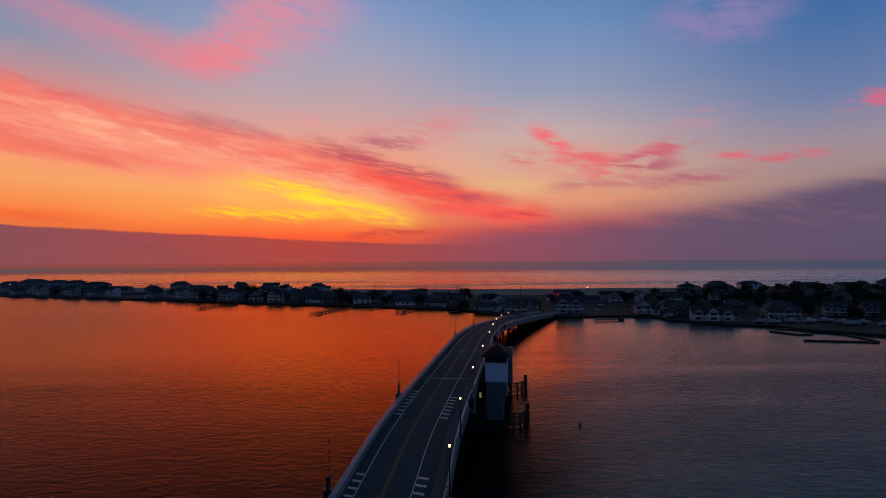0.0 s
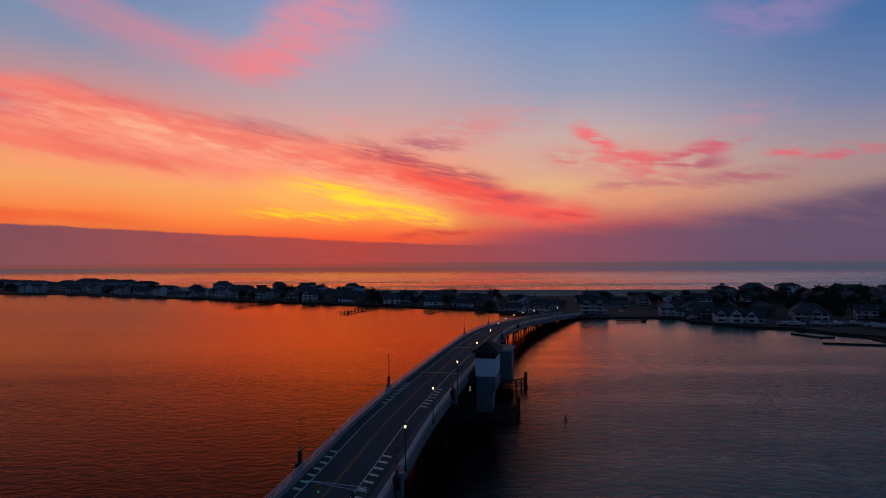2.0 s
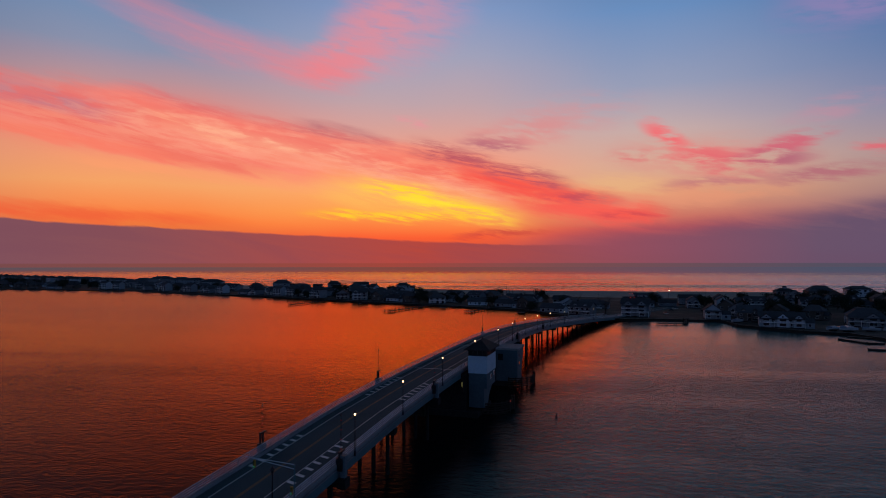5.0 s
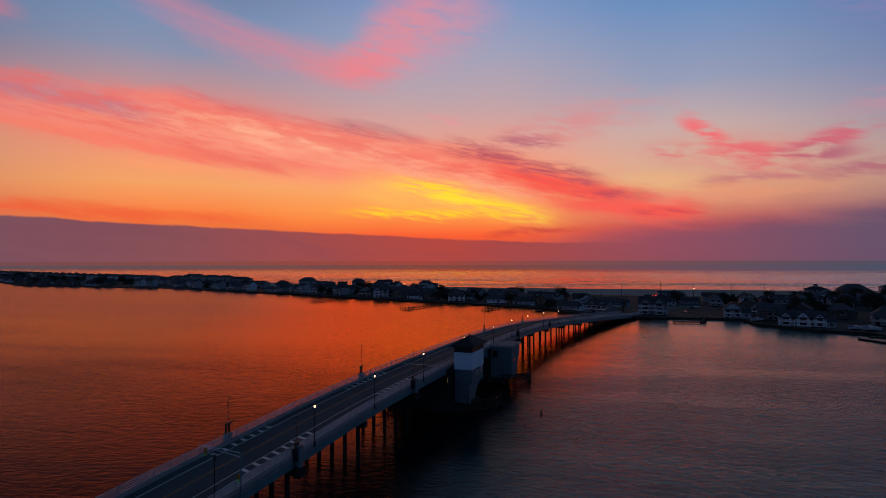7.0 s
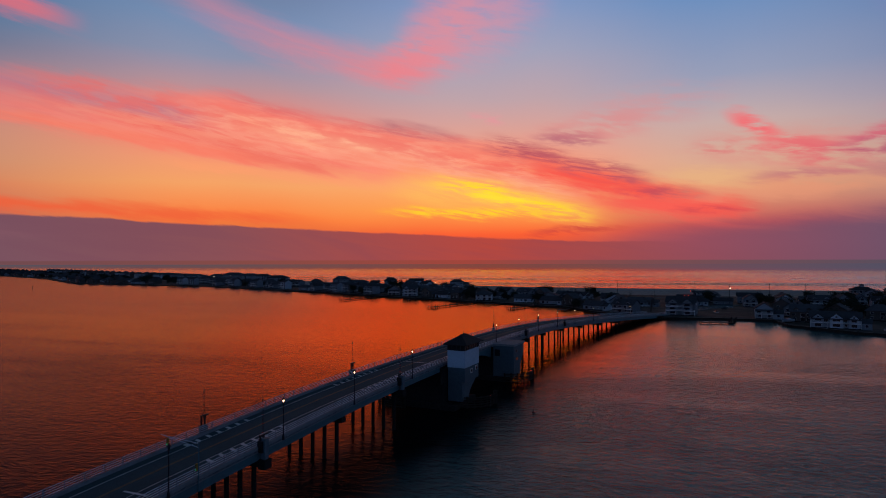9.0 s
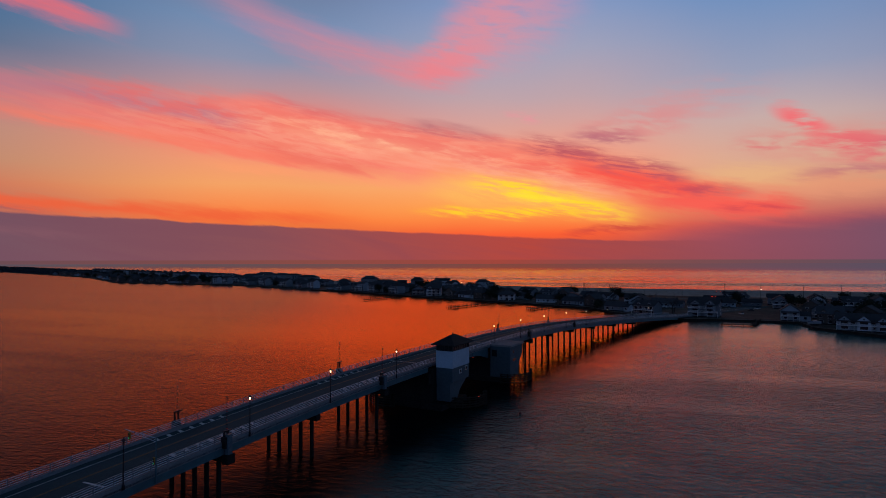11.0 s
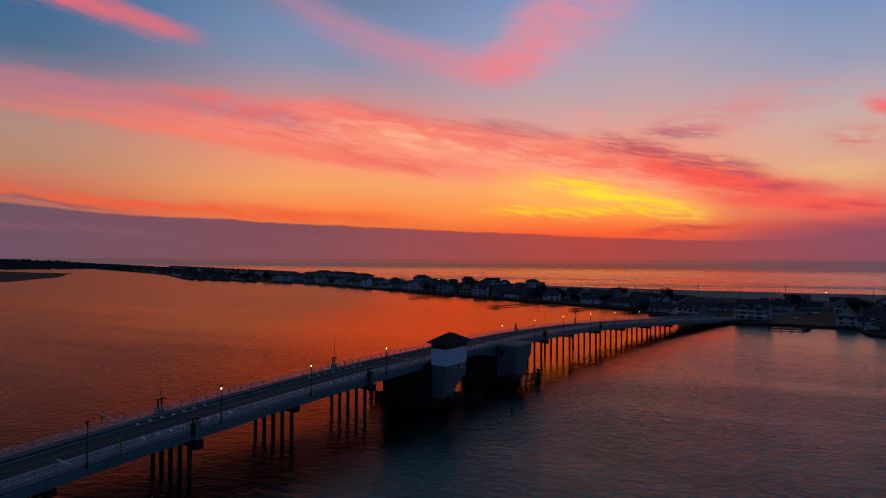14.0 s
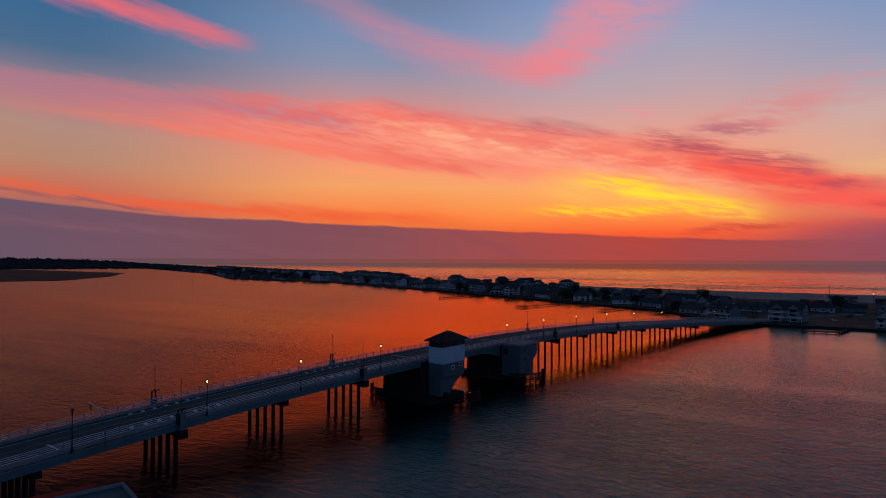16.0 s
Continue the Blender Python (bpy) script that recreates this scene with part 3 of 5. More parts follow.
def bay(x):
    return float(np.interp(x, [p[0] for p in SHORE], [p[1] for p in SHORE]))


FRONT = ((-4600, 2700), (-2040, 1560), (-1100, 1110), (-576, 862), (-152, 742), (0, 716), (200, 705), (400, 720), (1500, 790))


def front(x):
    """The row of houses behind the dune."""
    return float(np.interp(x, [p[0] for p in FRONT], [p[1] for p in FRONT]))


def ocean(x):
    return front(x) + 105


def ground_z(x, y):
    """Height of the barrier island: flat, with a dune before the beach."""
    d = ocean(x) - y
    dune = 5.0 * math.exp(-((d - 72) / (30 if d > 72 else 20)) ** 2) * (1 + 0.18 * noise.noise((x * 0.012, y * 0.012, 0)))
    return max(0.2, min(1.5, 0.25 + max(0, d) * 0.03)) + dune


def strip(lo, hi, rows, name, mat):
    bm = bmesh.new()
    xs = sorted(set([p[0] for p in SHORE] + [x for x in range(-4600, 1500, 20)]))
    grid = []
    for x in xs:
        a, b = bay(x), ocean(x)
        ya, yb = (a, b - 125) if lo == 0 else (b - 125, b + 8)
        col = []
        for k in range(rows + 1):
            y = ya + (yb - ya) * k / rows
            col.append(bm.verts.new((x, y, ground_z(x, y))))
        if lo == 0:
            col.insert(0, bm.verts.new((x, a, -1.5)))
        grid.append(col)
    for c, d in zip(grid, grid[1:]):
        for k in range(len(c) - 1):
            bm.faces.new((c[k], d[k], d[k + 1], c[k + 1]))
    return part(name, bm, mat)


tagged(strip(0, 0, 8, "ground", GRASS), "flat barrier island with brown winter grass and yards", "ground", kind="structure")
tagged(strip(1, 1, 16, "ground_beach", SAND), "pale sand beach and dune along the sea", "beach", kind="structure")

# marsh islet in the bay
bm = bmesh.new()
outline = []
ring = ((-1043, 470), (-1013, 575), (-1120, 700), (-1396, 920), (-1850, 960), (-2300, 880), (-2500, 500), (-1900, 250), (-1200, 300))
for k, (a, b) in enumerate(zip(ring, ring[1:] + ring[:1])):
    for t in range(8):
        x, y = a[0] + (b[0] - a[0]) * t / 8, a[1] + (b[1] - a[1]) * t / 8
        outline.append((x + 16 * noise.noise((x * 0.013, y * 0.013, 4.0)), y + 26 * noise.noise((x * 0.013, y * 0.013, 9.0))))
prism(bm, outline, -1, 0.9)
tagged(part("ground_marsh", bm, MARSH), "low brown marsh islet in the bay", "marsh", kind="structure")

# ---- the line of the bridge ----
AXIS = ((-3.9, -60, 3.5), (-1.6, 10, 6.7), (2.2, 58.6, 9.25), (5.1, 83.4, 10.4), (7.6, 107.6, 11.15), (11.5, 134, 11.85), (16.2, 165, 12.15), (20.9, 196.2, 12.15), (24.6, 222.4, 11.8), (28.7, 250, 11.0), (34, 278.6, 10.0), (40.3, 305, 8.8), (48.6, 332.4, 7.6), (69, 385, 5.1), (95, 440, 2.35), (128, 500, 1.75), (170, 570, 1.75))


def hermite(t, k):
    """The bridge's right edge at distance t along y: a smooth curve through AXIS."""
    ys = [p[1] for p in AXIS]
    i = max(0, min(len(ys) - 2, int(np.searchsorted(ys, t)) - 1))

    def slope(j):
        a, b = max(0, j - 1), min(len(ys) - 1, j + 1)
        return (AXIS[b][k] - AXIS[a][k]) / (ys[b] - ys[a])

    h = ys[i + 1] - ys[i]
    u = (t - ys[i]) / h
    return ((2 * u**3 - 3 * u**2 + 1) * AXIS[i][k] + (u**3 - 2 * u**2 + u) * h * slope(i) + (-2 * u**3 + 3 * u**2) * AXIS[i + 1][k] + (u**3 - u**2) * h * slope(i + 1))


def deck(y, off=0.0, up=0.0):
    """A place on the bridge: y along, off to the right of the lamp line, up above the road."""
    x, z = hermite(y, 0), hermite(y, 2)
    dx = (hermite(y + 1, 0) - hermite(y - 1, 0)) / 2
    n = math.hypot(dx, 1)
    return Vector((x + off / n, y - off * dx / n, z + up))


def heading(y):
    a, b = deck(y - 1), deck(y + 1)
    return math.degrees(math.atan2(-(b.x - a.x), b.y - a.y))


def frame_at(y, off=0.0, up=0.0):
    return Matrix.Translation(deck(y, off, up)) @ pose(0, 0, 0, 0, 0, heading(y))


def sweep(bm, section, y0, y1, step=3.0):
    """Draw a cross-section of (offset, height) pairs, anticlockwise seen along y, along the bridge."""
    n = max(1, round((y1 - y0) / step))
    rings = [[bm.verts.new(deck(y0 + (y1 - y0) * i / n, o, u)) for o, u in section] for i in range(n + 1)]
    k = len(section)
    for a, b in zip(rings, rings[1:]):
        for i in range(k):
            bm.faces.new((a[i], a[(i + 1) % k], b[(i + 1) % k], b[i]))
    bm.faces.new(rings[0][::-1]), bm.faces.new(rings[-1])
    bmesh.ops.recalc_face_normals(bm, faces=bm.faces)


def rect(o0, u0, o1, u1):
    return [(o0, u0), (o1, u0), (o1, u1), (o0, u1)]


LEFT, RIGHT = -15.1, 0.0
EDGE_L, EDGE_R, CURB = -12.8, -5.1, -2.4
START, LEAF0, LEAF1, LAND = -60, 153, 200, 425

bridge = thing("bridge", Matrix(), "long concrete road bridge with white railings over the bay", "bridge")
for a, b in ((START, LEAF0 - 0.1), (LEAF0 + 0.1, LEAF1 - 0.1), (LEAF1 + 0.1, 560)):
    bm = bmesh.new()
    sweep(bm, rect(LEFT, -0.3, RIGHT, 0.0), a, b)
    part("deck_slab", bm, ASPHALT, bridge, "dark worn asphalt road deck")
    bm = bmesh.new()
    sweep(bm, rect(CURB, 0.0, RIGHT - 0.5, 0.2), a, min(b, 440))
    part("sidewalk", bm, SIDEWALK, bridge, "raised worn sidewalk beside the road")
for o in (LEFT + 0.4, -11.2, -7.6, -4.0, RIGHT - 0.3):
    for a, b in ((START, 150.5), (203, LAND)):
        bm = bmesh.new()
        sweep(bm, rect(o - 0.25, -1.75, o + 0.25, -0.3), a, b)
        part("girder", bm, STEEL_BLUE, bridge)
for o in (LEFT, RIGHT - 0.5):
    for a, b in ((START, LEAF0 - 0.1), (LEAF0 + 0.1, LEAF1 - 0.1), (LEAF1 + 0.1, 445)):
        bm = bmesh.new()
        sweep(bm, rect(o, -0.45, o + 0.5, 0.55), a, b)
        part("parapet", bm, CONCRETE, bridge, "low weathered concrete parapet")

# lane lines, joints and the bars on the shoulders
for o, mat in ((EDGE_L, LINE), (EDGE_R, LINE), (-8.85, LINE_YELLOW), (-9.15, LINE_YELLOW)):
    bm = bmesh.new()
    sweep(bm, rect(o - 0.07, 0.004, o + 0.07, 0.012), START, 540)
    part("lane_line", bm, mat, bridge)
for y in (LEAF0, LEAF1):
    bm = bmesh.new()
    sweep(bm, rect(LEFT + 0.6, 0.004, CURB - 0.05, 0.014), y - 0.16, y + 0.16, 0.2)
    part("joint", bm, LINE, bridge, "pale steel expansion joint across the road")


def bars(y0, y1, count, inner, outer, skew):
    """Slanted white bars on a shoulder."""
    for k in range(count):
        y = y0 + (y1 - y0) * k / (count - 1)
        bm = bmesh.new()
        v = [bm.verts.new(deck(y + dy, o, u)) for u in (0.004, 0.012) for o, dy in ((inner, 0), (inner, 0.72), (outer, 0.72 + skew), (outer, skew))]
        for f in ((0, 1, 2, 3), (7, 6, 5, 4), (0, 4, 5, 1), (1, 5, 6, 2), (2, 6, 7, 3), (3, 7, 4, 0)):
            bm.faces.new([v[i] for i in f])
        bmesh.ops.recalc_face_normals(bm, faces=bm.faces)
        part("road_bar", bm, LINE, bridge)


bars(74.0, 89.2, 7, EDGE_L - 0.15, EDGE_L - 1.5, 0.4)
bars(119.4, 138, 8, EDGE_L - 0.15, EDGE_L - 1.5, 0.4)
bars(70.4, 88.6, 8, EDGE_R + 0.15, EDGE_R + 1.75, -0.5)
bars(118, 133.5, 7, EDGE_R + 0.15, EDGE_R + 1.75, -0.5)
bm = bmesh.new()
sweep(bm, rect(-7.4, 0.004, CURB - 0.1, 0.014), 57.5, 57.9, 0.3)
part("stop_line", bm, LINE, bridge, "worn white stop line")

# railings: posts and three rails on the parapets
bm = bmesh.new()
box(bm, -0.06, -0.08, 0, 0.06, 0.08, 1.26)
box(bm, -0.075, -0.095, 1.26, 0.075, 0.095, 1.3)
POST = mesh("post", bm, CONCRETE)
for o in (LEFT + 0.25, RIGHT - 0.25):
    railing = thing("railing", Matrix(), "white painted steel railing on the bridge parapet", "railing", "bridge railings")
    for u in (0.74, 1.07, 1.4, 1.73):
        bm = bmesh.new()
        sweep(bm, rect(o - 0.045, u, o + 0.045, u + 0.1), START, 440)
        part("rail", bm, RAIL, railing)
    for k in range(118):
        ob = part("post", POST, None, railing)
        ob.matrix_world = frame_at(36 + 3.05 * k, o, 0.54)

# pile bents
bm = bmesh.new()
lathe(bm, [(0.42, -16), (0.42, 0)], 10)
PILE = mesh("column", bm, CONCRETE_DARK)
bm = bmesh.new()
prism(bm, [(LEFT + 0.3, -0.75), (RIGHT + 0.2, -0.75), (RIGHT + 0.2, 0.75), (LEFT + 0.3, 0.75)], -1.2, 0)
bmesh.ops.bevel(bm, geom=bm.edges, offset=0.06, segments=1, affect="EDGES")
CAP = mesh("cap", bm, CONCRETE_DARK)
for y in (4.6, 29, 53.4, 77.8, 103.4, 127.6, 232, 260, 288, 316, 343, 368):
    bent = thing("pile_bent", frame_at(y, 0, -1.75), "concrete cap on five dark round piles in the water", "bridge pier", "pile bents")
    part("cap", CAP, None, bent)
    for k in range(5):
        ob = part("column", PILE, None, bent)
        ob.location = (LEFT + 1.4 + 12.1 * k / 4, 0, -1.2)
# end blocks with a control box at the outside of some bents
for y in (77.8, 127.6, 232):
    ob = thing("control_cabinet", frame_at(y, RIGHT + 0.75, -2.6), "blue-grey steel control cabinet on a concrete bracket", "cabinet", "control cabinets")
    bm = bmesh.new()
    prism(bm, [(-0.7, -0.9), (0.7, -0.9), (0.7, 0.9), (-0.7, 0.9)], -0.6, 1.0)
    bmesh.ops.bevel(bm, geom=bm.edges, offset=0.05, segments=1, affect="EDGES")
    part("bracket", bm, CONCRETE_DARK, ob)
    bm = bmesh.new()
    box(bm, -0.45, -0.5, 1.0, 0.45, 0.5, 4.4)
    bmesh.ops.bevel(bm, geom=bm.edges, offset=0.05, segments=1, affect="EDGES")
    part("housing", bm, CABINET, ob)
    bm = bmesh.new()
    box(bm, -0.55, -0.6, 4.4, 0.55, 0.6, 4.5)
    part("hood", bm, CABINET, ob)

# lamp posts
LAMPS = (58.6, 83.4, 107.6, 134.0, 165.0, 196.2, 222.4, 250.1, 278.6, 305.1, 332.4, 385.0)


def lamp(y, lit):
    ob = thing("street_lamp", frame_at(y, RIGHT + 0.12, -0.1), "black lamp post with a glowing lantern on the bridge parapet" if lit else "black lamp post with an unlit lantern on the bridge parapet", "street lamp", "bridge lamps")
    bm = bmesh.new()
    lathe(bm, [(0.22, -0.2), (0.22, 0.5), (0.14, 0.65), (0.11, 0.8), (0.075, 6.35)], 10)
    part("pole", bm, DARK_METAL, ob)
    bm = bmesh.new()
    lathe(bm, [(0.1, 6.35), (0.2, 6.45), (0.2, 6.52)], 10)
    part("collar", bm, DARK_METAL, ob)
    bm = bmesh.new()
    lathe(bm, [(0.1, 6.52), (0.16, 6.75), (0.15, 6.98)], 12)
    part("lantern", bm, LAMP_GLOW if lit else PANE, ob, "glowing amber lantern" if lit else "dark glass lantern")
    bm = bmesh.new()
    lathe(bm, [(0.34, 6.98), (0.27, 7.15), (0.1, 7.3), (0.03, 7.45)], 12)
    part("hood", bm, DARK_METAL, ob)


for k, y in enumerate(LAMPS):
    lamp(y, k > 0)


# barrier gates with raised arms
def gate(y, off, arm, lean=0.0, box_h=2.2):
    ob = thing("barrier_gate", frame_at(y, off, 0.0), "bridge barrier gate with its thin arm raised", "barrier gate", "barrier gates")
    bm = bmesh.new()
    box(bm, -0.55, -0.6, -0.5, 0.55, 0.6, 1.5)
    bmesh.ops.bevel(bm, geom=bm.edges, offset=0.05, segments=1, affect="EDGES")
    part("housing", bm, DARK_METAL, ob)
    for s in (-0.4, 0.4):
        bm = bmesh.new()
        box(bm, -0.13, s - 0.12, 1.5, 0.13, s + 0.12, box_h + 0.9)
        part("upright", bm, DARK_METAL, ob)
    bm = bmesh.new()
    box(bm, -0.14, -0.6, box_h + 0.9, 0.14, 1.3, box_h + 1.12)
    part("crosshead", bm, DARK_METAL, ob)
    for s in (-0.14, 0.14):
        bm = bmesh.new()
        tube(bm, (s, 0.2, box_h), (s * 0.4 + lean, 0.2, arm), 0.022, 0.016, 6)
        part("arm", bm, DARK_METAL, ob)
    for k in range(9):
        z = box_h + 0.6 + (arm - box_h - 0.8) * k / 8
        bm = bmesh.new()
        box(bm, -0.17, 0.14, z, 0.17, 0.26, z + 0.1)
        part("brace", bm, RED_PAINT if k % 2 else DARK_METAL, ob)
    bm = bmesh.new()
    lathe(bm, [(0.1, 0), (0.14, 0.12), (0.1, 0.26)], 8, (lean, 0.2, arm))
    part("tip_lamp", bm, DARK_METAL, ob)


gate(130.3, LEFT - 0.7, 8.4)
gate(80.5, LEFT - 0.7, 7.8)
gate(127.2, RIGHT + 0.3, 8.4, 0, 1.4)
gate(77.6, RIGHT + 0.3, 8.2, 0, 1.4)
gate(236.6, LEFT - 0.5, 8.2)
gate(293.8, LEFT - 0.5, 6.5)
gate(231, RIGHT + 0.4, 8.0, 0, 1.4)
gate(289, RIGHT + 0.4, 7.0, 0, 1.4)

# signal mast over the road
mast = thing("signal_mast", frame_at(64, RIGHT + 0.2, 0), "pale steel mast with traffic signals over the road", "traffic signal")
bm = bmesh.new()
tube(bm, (0, 0, -1.5), (0, 0, 5.6), 0.11, 0.08, 8)
part("pole", bm, STEEL_BLUE, mast)
for z in (4.9, 5.5):
    bm = bmesh.new()
    tube(bm, (0, 0, z), (-8.0, 0.4, 5.8), 0.05, 0.035, 8)
    part("arm", bm, RAIL, mast)
for x, low in ((-0.4, 1.4), (-6.2, 4.5)):
    bm = bmesh.new()
    box(bm, x - 0.18, -0.15, low, x + 0.18, 0.15, low + 1.1)
    box(bm, min(x + 0.15, -0.05), -0.04, low + 0.95, 0.0 if low < 2 else x + 0.2, 0.04, low + 1.05)
    bmesh.ops.bevel(bm, geom=bm.edges, offset=0.03, segments=1, affect="EDGES")
    sig = part("signal_head", bm, SIGNAL_YELLOW, mast, "yellow housed three-light signal")
    for k, mat in enumerate((GREEN_GLOW, PANE, PANE)):
        bm = bmesh.new()
        box(bm, x - 0.09, -0.2, low + 0.11 + 0.33 * k, x + 0.09, -0.152, low + 0.29 + 0.33 * k)
        part("lens", bm, mat, sig)

# ---- the bascule piers ----


def pier(name, y, a, b, top, label, wing):
    ob = thing(name, frame_at(y, 0, 0), label, "bridge pier", "bascule piers")
    zt = deck(y).z
    bm = bmesh.new()
    prism(bm, [(LEFT - 0.5, a), (RIGHT + 1.2, a), (RIGHT + 1.2, b), (LEFT - 0.5, b)], -zt - 4, top)
    bmesh.ops.bevel(bm, geom=bm.edges, offset=0.15, segments=1, affect="EDGES")
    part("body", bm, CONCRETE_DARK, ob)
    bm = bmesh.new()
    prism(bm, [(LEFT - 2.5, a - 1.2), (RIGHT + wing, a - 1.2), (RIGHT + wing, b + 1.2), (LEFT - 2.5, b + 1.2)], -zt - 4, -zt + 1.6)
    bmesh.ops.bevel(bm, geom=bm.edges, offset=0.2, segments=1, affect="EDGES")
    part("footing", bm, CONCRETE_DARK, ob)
    return ob


near_pier = pier("bascule_pier", 155, -4.5, 9, -1.0, "massive dark concrete bascule pier standing in the water", 5.0)
bm = bmesh.new()
box(bm, 0.2, -4.56, -4.1, 0.8, -4.5, -2.8)
part("doorway", bm, ROOM_GLOW, near_pier, "yellow lit doorway")
# added wall, there only to block the doorway's glow from oblique views
bm = bmesh.new()
box(bm, 0.85, -6.1, -5.0, 1.05, -4.5, -2.2)
part("jamb", bm, CONCRETE_DARK, near_pier)
far_pier = pier("bascule_pier", 205, -11.5, -3.5, -1.0, "pale concrete bascule pier with a flat parapet top", 4.0)
bm = bmesh.new()
side = [(-12.0, 0.1), (-12.0, -10.4), (-4.2, -10.4), (-4.2, -7.6), (-3.7, -6.2), (-2.7, -5.0), (-1.2, -4.0), (-0.4, -3.0), (-0.4, 0.1)]
ends = [[bm.verts.new((x, y, z)) for y, z in side] for x in (0.0, 7.4)]
for i in range(9):
    bm.faces.new((ends[0][i], ends[0][(i + 1) % 9], ends[1][(i + 1) % 9], ends[1][i]))
bm.faces.new(ends[0][::-1]), bm.faces.new(ends[1])
bmesh.ops.recalc_face_normals(bm, faces=bm.faces)
part("bay", bm, GREY_WALL, far_pier, "pale projecting concrete machinery bay")
bm = bmesh.new()
prism(bm, [(-0.1, -12.3), (7.8, -12.3), (7.8, 0.0), (-0.1, 0.0)], 0.1, 0.75)
part("slab", bm, CONCRETE, far_pier)
for a, b, c, d in ((0.6, -3.4, 2.4, -1.2),):
    bm = bmesh.new()
    box(bm, a, -12.06, b, c, -11.98, d)
    part("opening", bm, PANE, far_pier, "dark recessed opening")
for a, b, c, d in ((-9.6, -5.0, -7.2, -4.1), (-9.4, -2.2, -8.6, -1.4)):
    bm = bmesh.new()
    box(bm, 7.38, a, b, 7.45, c, d)
    part("opening", bm, PANE, far_pier, "dark recessed opening")

# steel leaf between the piers
leaf = thing("bascule_leaf", frame_at(180, 0, 0), "dark steel bascule leaf carrying the road over the channel", "bridge span")
for o in (LEFT + 1.5, RIGHT - 1.2):
    bm = bmesh.new()
    n = 12
    lo, hi = [], []
    for k in range(n + 1):
        t = k / n
        y = -17 + 30.5 * t
        d = 1.6 + 2.4 * (2 * t - 1) ** 2
        p = frame_at(180, 0, 0).inverted() @ deck(180 + y, o)
        lo.append([bm.verts.new((p.x + s, p.y, p.z - 0.3 - d)) for s in (-0.25, 0.25)])
        hi.append([bm.verts.new((p.x + s, p.y, p.z - 0.3)) for s in (-0.25, 0.25)])
    for k in range(n):
        for f in ((lo[k][0], lo[k + 1][0], hi[k + 1][0], hi[k][0]), (lo[k][1], hi[k][1], hi[k + 1][1], lo[k + 1][1]), (lo[k][0], lo[k][1], lo[k + 1][1], lo[k + 1][0]), (hi[k][0], hi[k + 1][0], hi[k + 1][1], hi[k][1])):
            bm.faces.new(f)
    part("girder", bm, STEEL_BLUE, leaf)
for k in range(8):
    a = frame_at(180, 0, 0).inverted() @ deck(164.5 + 3.9 * k, LEFT + 1.5, -1.6)
    b = frame_at(180, 0, 0).inverted() @ deck(164.5 + 3.9 * k, RIGHT - 1.2, -1.6)
    bm = bmesh.new()
    tube(bm, a, b, 0.25, 0.25, 6)
    part("floor_beam", bm, STEEL_BLUE, leaf)

# ---- the bridge tender's house ----
tower = thing("tender_house", frame_at(158, 1.6, 0) @ Matrix.Translation((0, 0, -deck(158).z)), "white bridge tender's tower with a dark pyramid roof", "tower")


def walled(bm, x0, x1, y0, y1, z0, z1):
    box(bm, x0, y0, z0, x1, y1, z1)
    bmesh.ops.bevel(bm, geom=bm.edges, offset=0.06, segments=1, affect="EDGES")


bm = bmesh.new()
walled(bm, 0, 5.4, -6, 4.6, 11.6, 16.4)
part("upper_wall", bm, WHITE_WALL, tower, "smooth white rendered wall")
bm = bmesh.new()
walled(bm, 0.1, 5.3, -5.9, 4.5, 7.6, 11.6)
part("lower_wall", bm, GREY_WALL, tower, "blue-grey lower wall")
bm = bmesh.new()
side = [(-5.86, 7.6), (-5.86, 2.2), (-1.6, 2.2), (-0.6, 3.6), (0.4, 4.8), (1.8, 5.8), (3.4, 6.6), (4.46, 7.6)]
ends = [[bm.verts.new((x, y, z)) for y, z in side] for x in (0.15, 4.5)]
for i in range(8):
    bm.faces.new((ends[0][i], ends[0][(i + 1) % 8], ends[1][(i + 1) % 8], ends[1][i]))
bm.faces.new(ends[0][::-1]), bm.faces.new(ends[1])
bmesh.ops.recalc_face_normals(bm, faces=bm.faces)
part("corbel", bm, GREY_WALL, tower, "tapering concrete corbel")
bm = bmesh.new()
walled(bm, 0.12, 5.28, -5.88, 4.48, 16.4, 18.0)
part("lookout_band", bm, PANE, tower, "dark band of lookout windows")
for k in range(5):
    for x, y in ((0.06 + 1.32 * k, -5.94), (0.06 + 1.32 * k, 4.54)):
        bm = bmesh.new()
        box(bm, x - 0.07, y - 0.07, 16.4, x + 0.07, y + 0.07, 18.0)
        part("mullion", bm, DARK_METAL, tower)
for k in range(7):
    for x in (0.06, 5.34):
        y = -4.6 + 1.4 * k
        bm = bmesh.new()
        box(bm, x - 0.07, y - 0.07, 16.4, x + 0.07, y + 0.07, 18.0)
        part("mullion", bm, DARK_METAL, tower)
bm = bmesh.new()
e = [bm.verts.new((x, y, z)) for z in (18.0, 18.25) for x, y in ((-1, -7), (6.4, -7), (6.4, 5.6), (-1, 5.6))]
r = [bm.verts.new((2.7, y, 20.6)) for y in (-2.2, 0.8)]
for f in ((3, 2, 1, 0), (0, 1, 5, 4), (1, 2, 6, 5), (2, 3, 7, 6), (3, 0, 4, 7)):
    bm.faces.new([e[i] for i in f])
bm.faces.new((e[4], e[5], r[0])), bm.faces.new((e[5], e[6], r[1], r[0])), bm.faces.new((e[6], e[7], r[1])), bm.faces.new((e[7], e[4], r[0], r[1]))
part("roof", bm, SHINGLE, tower, "dark hipped shingle roof")
bm = bmesh.new()
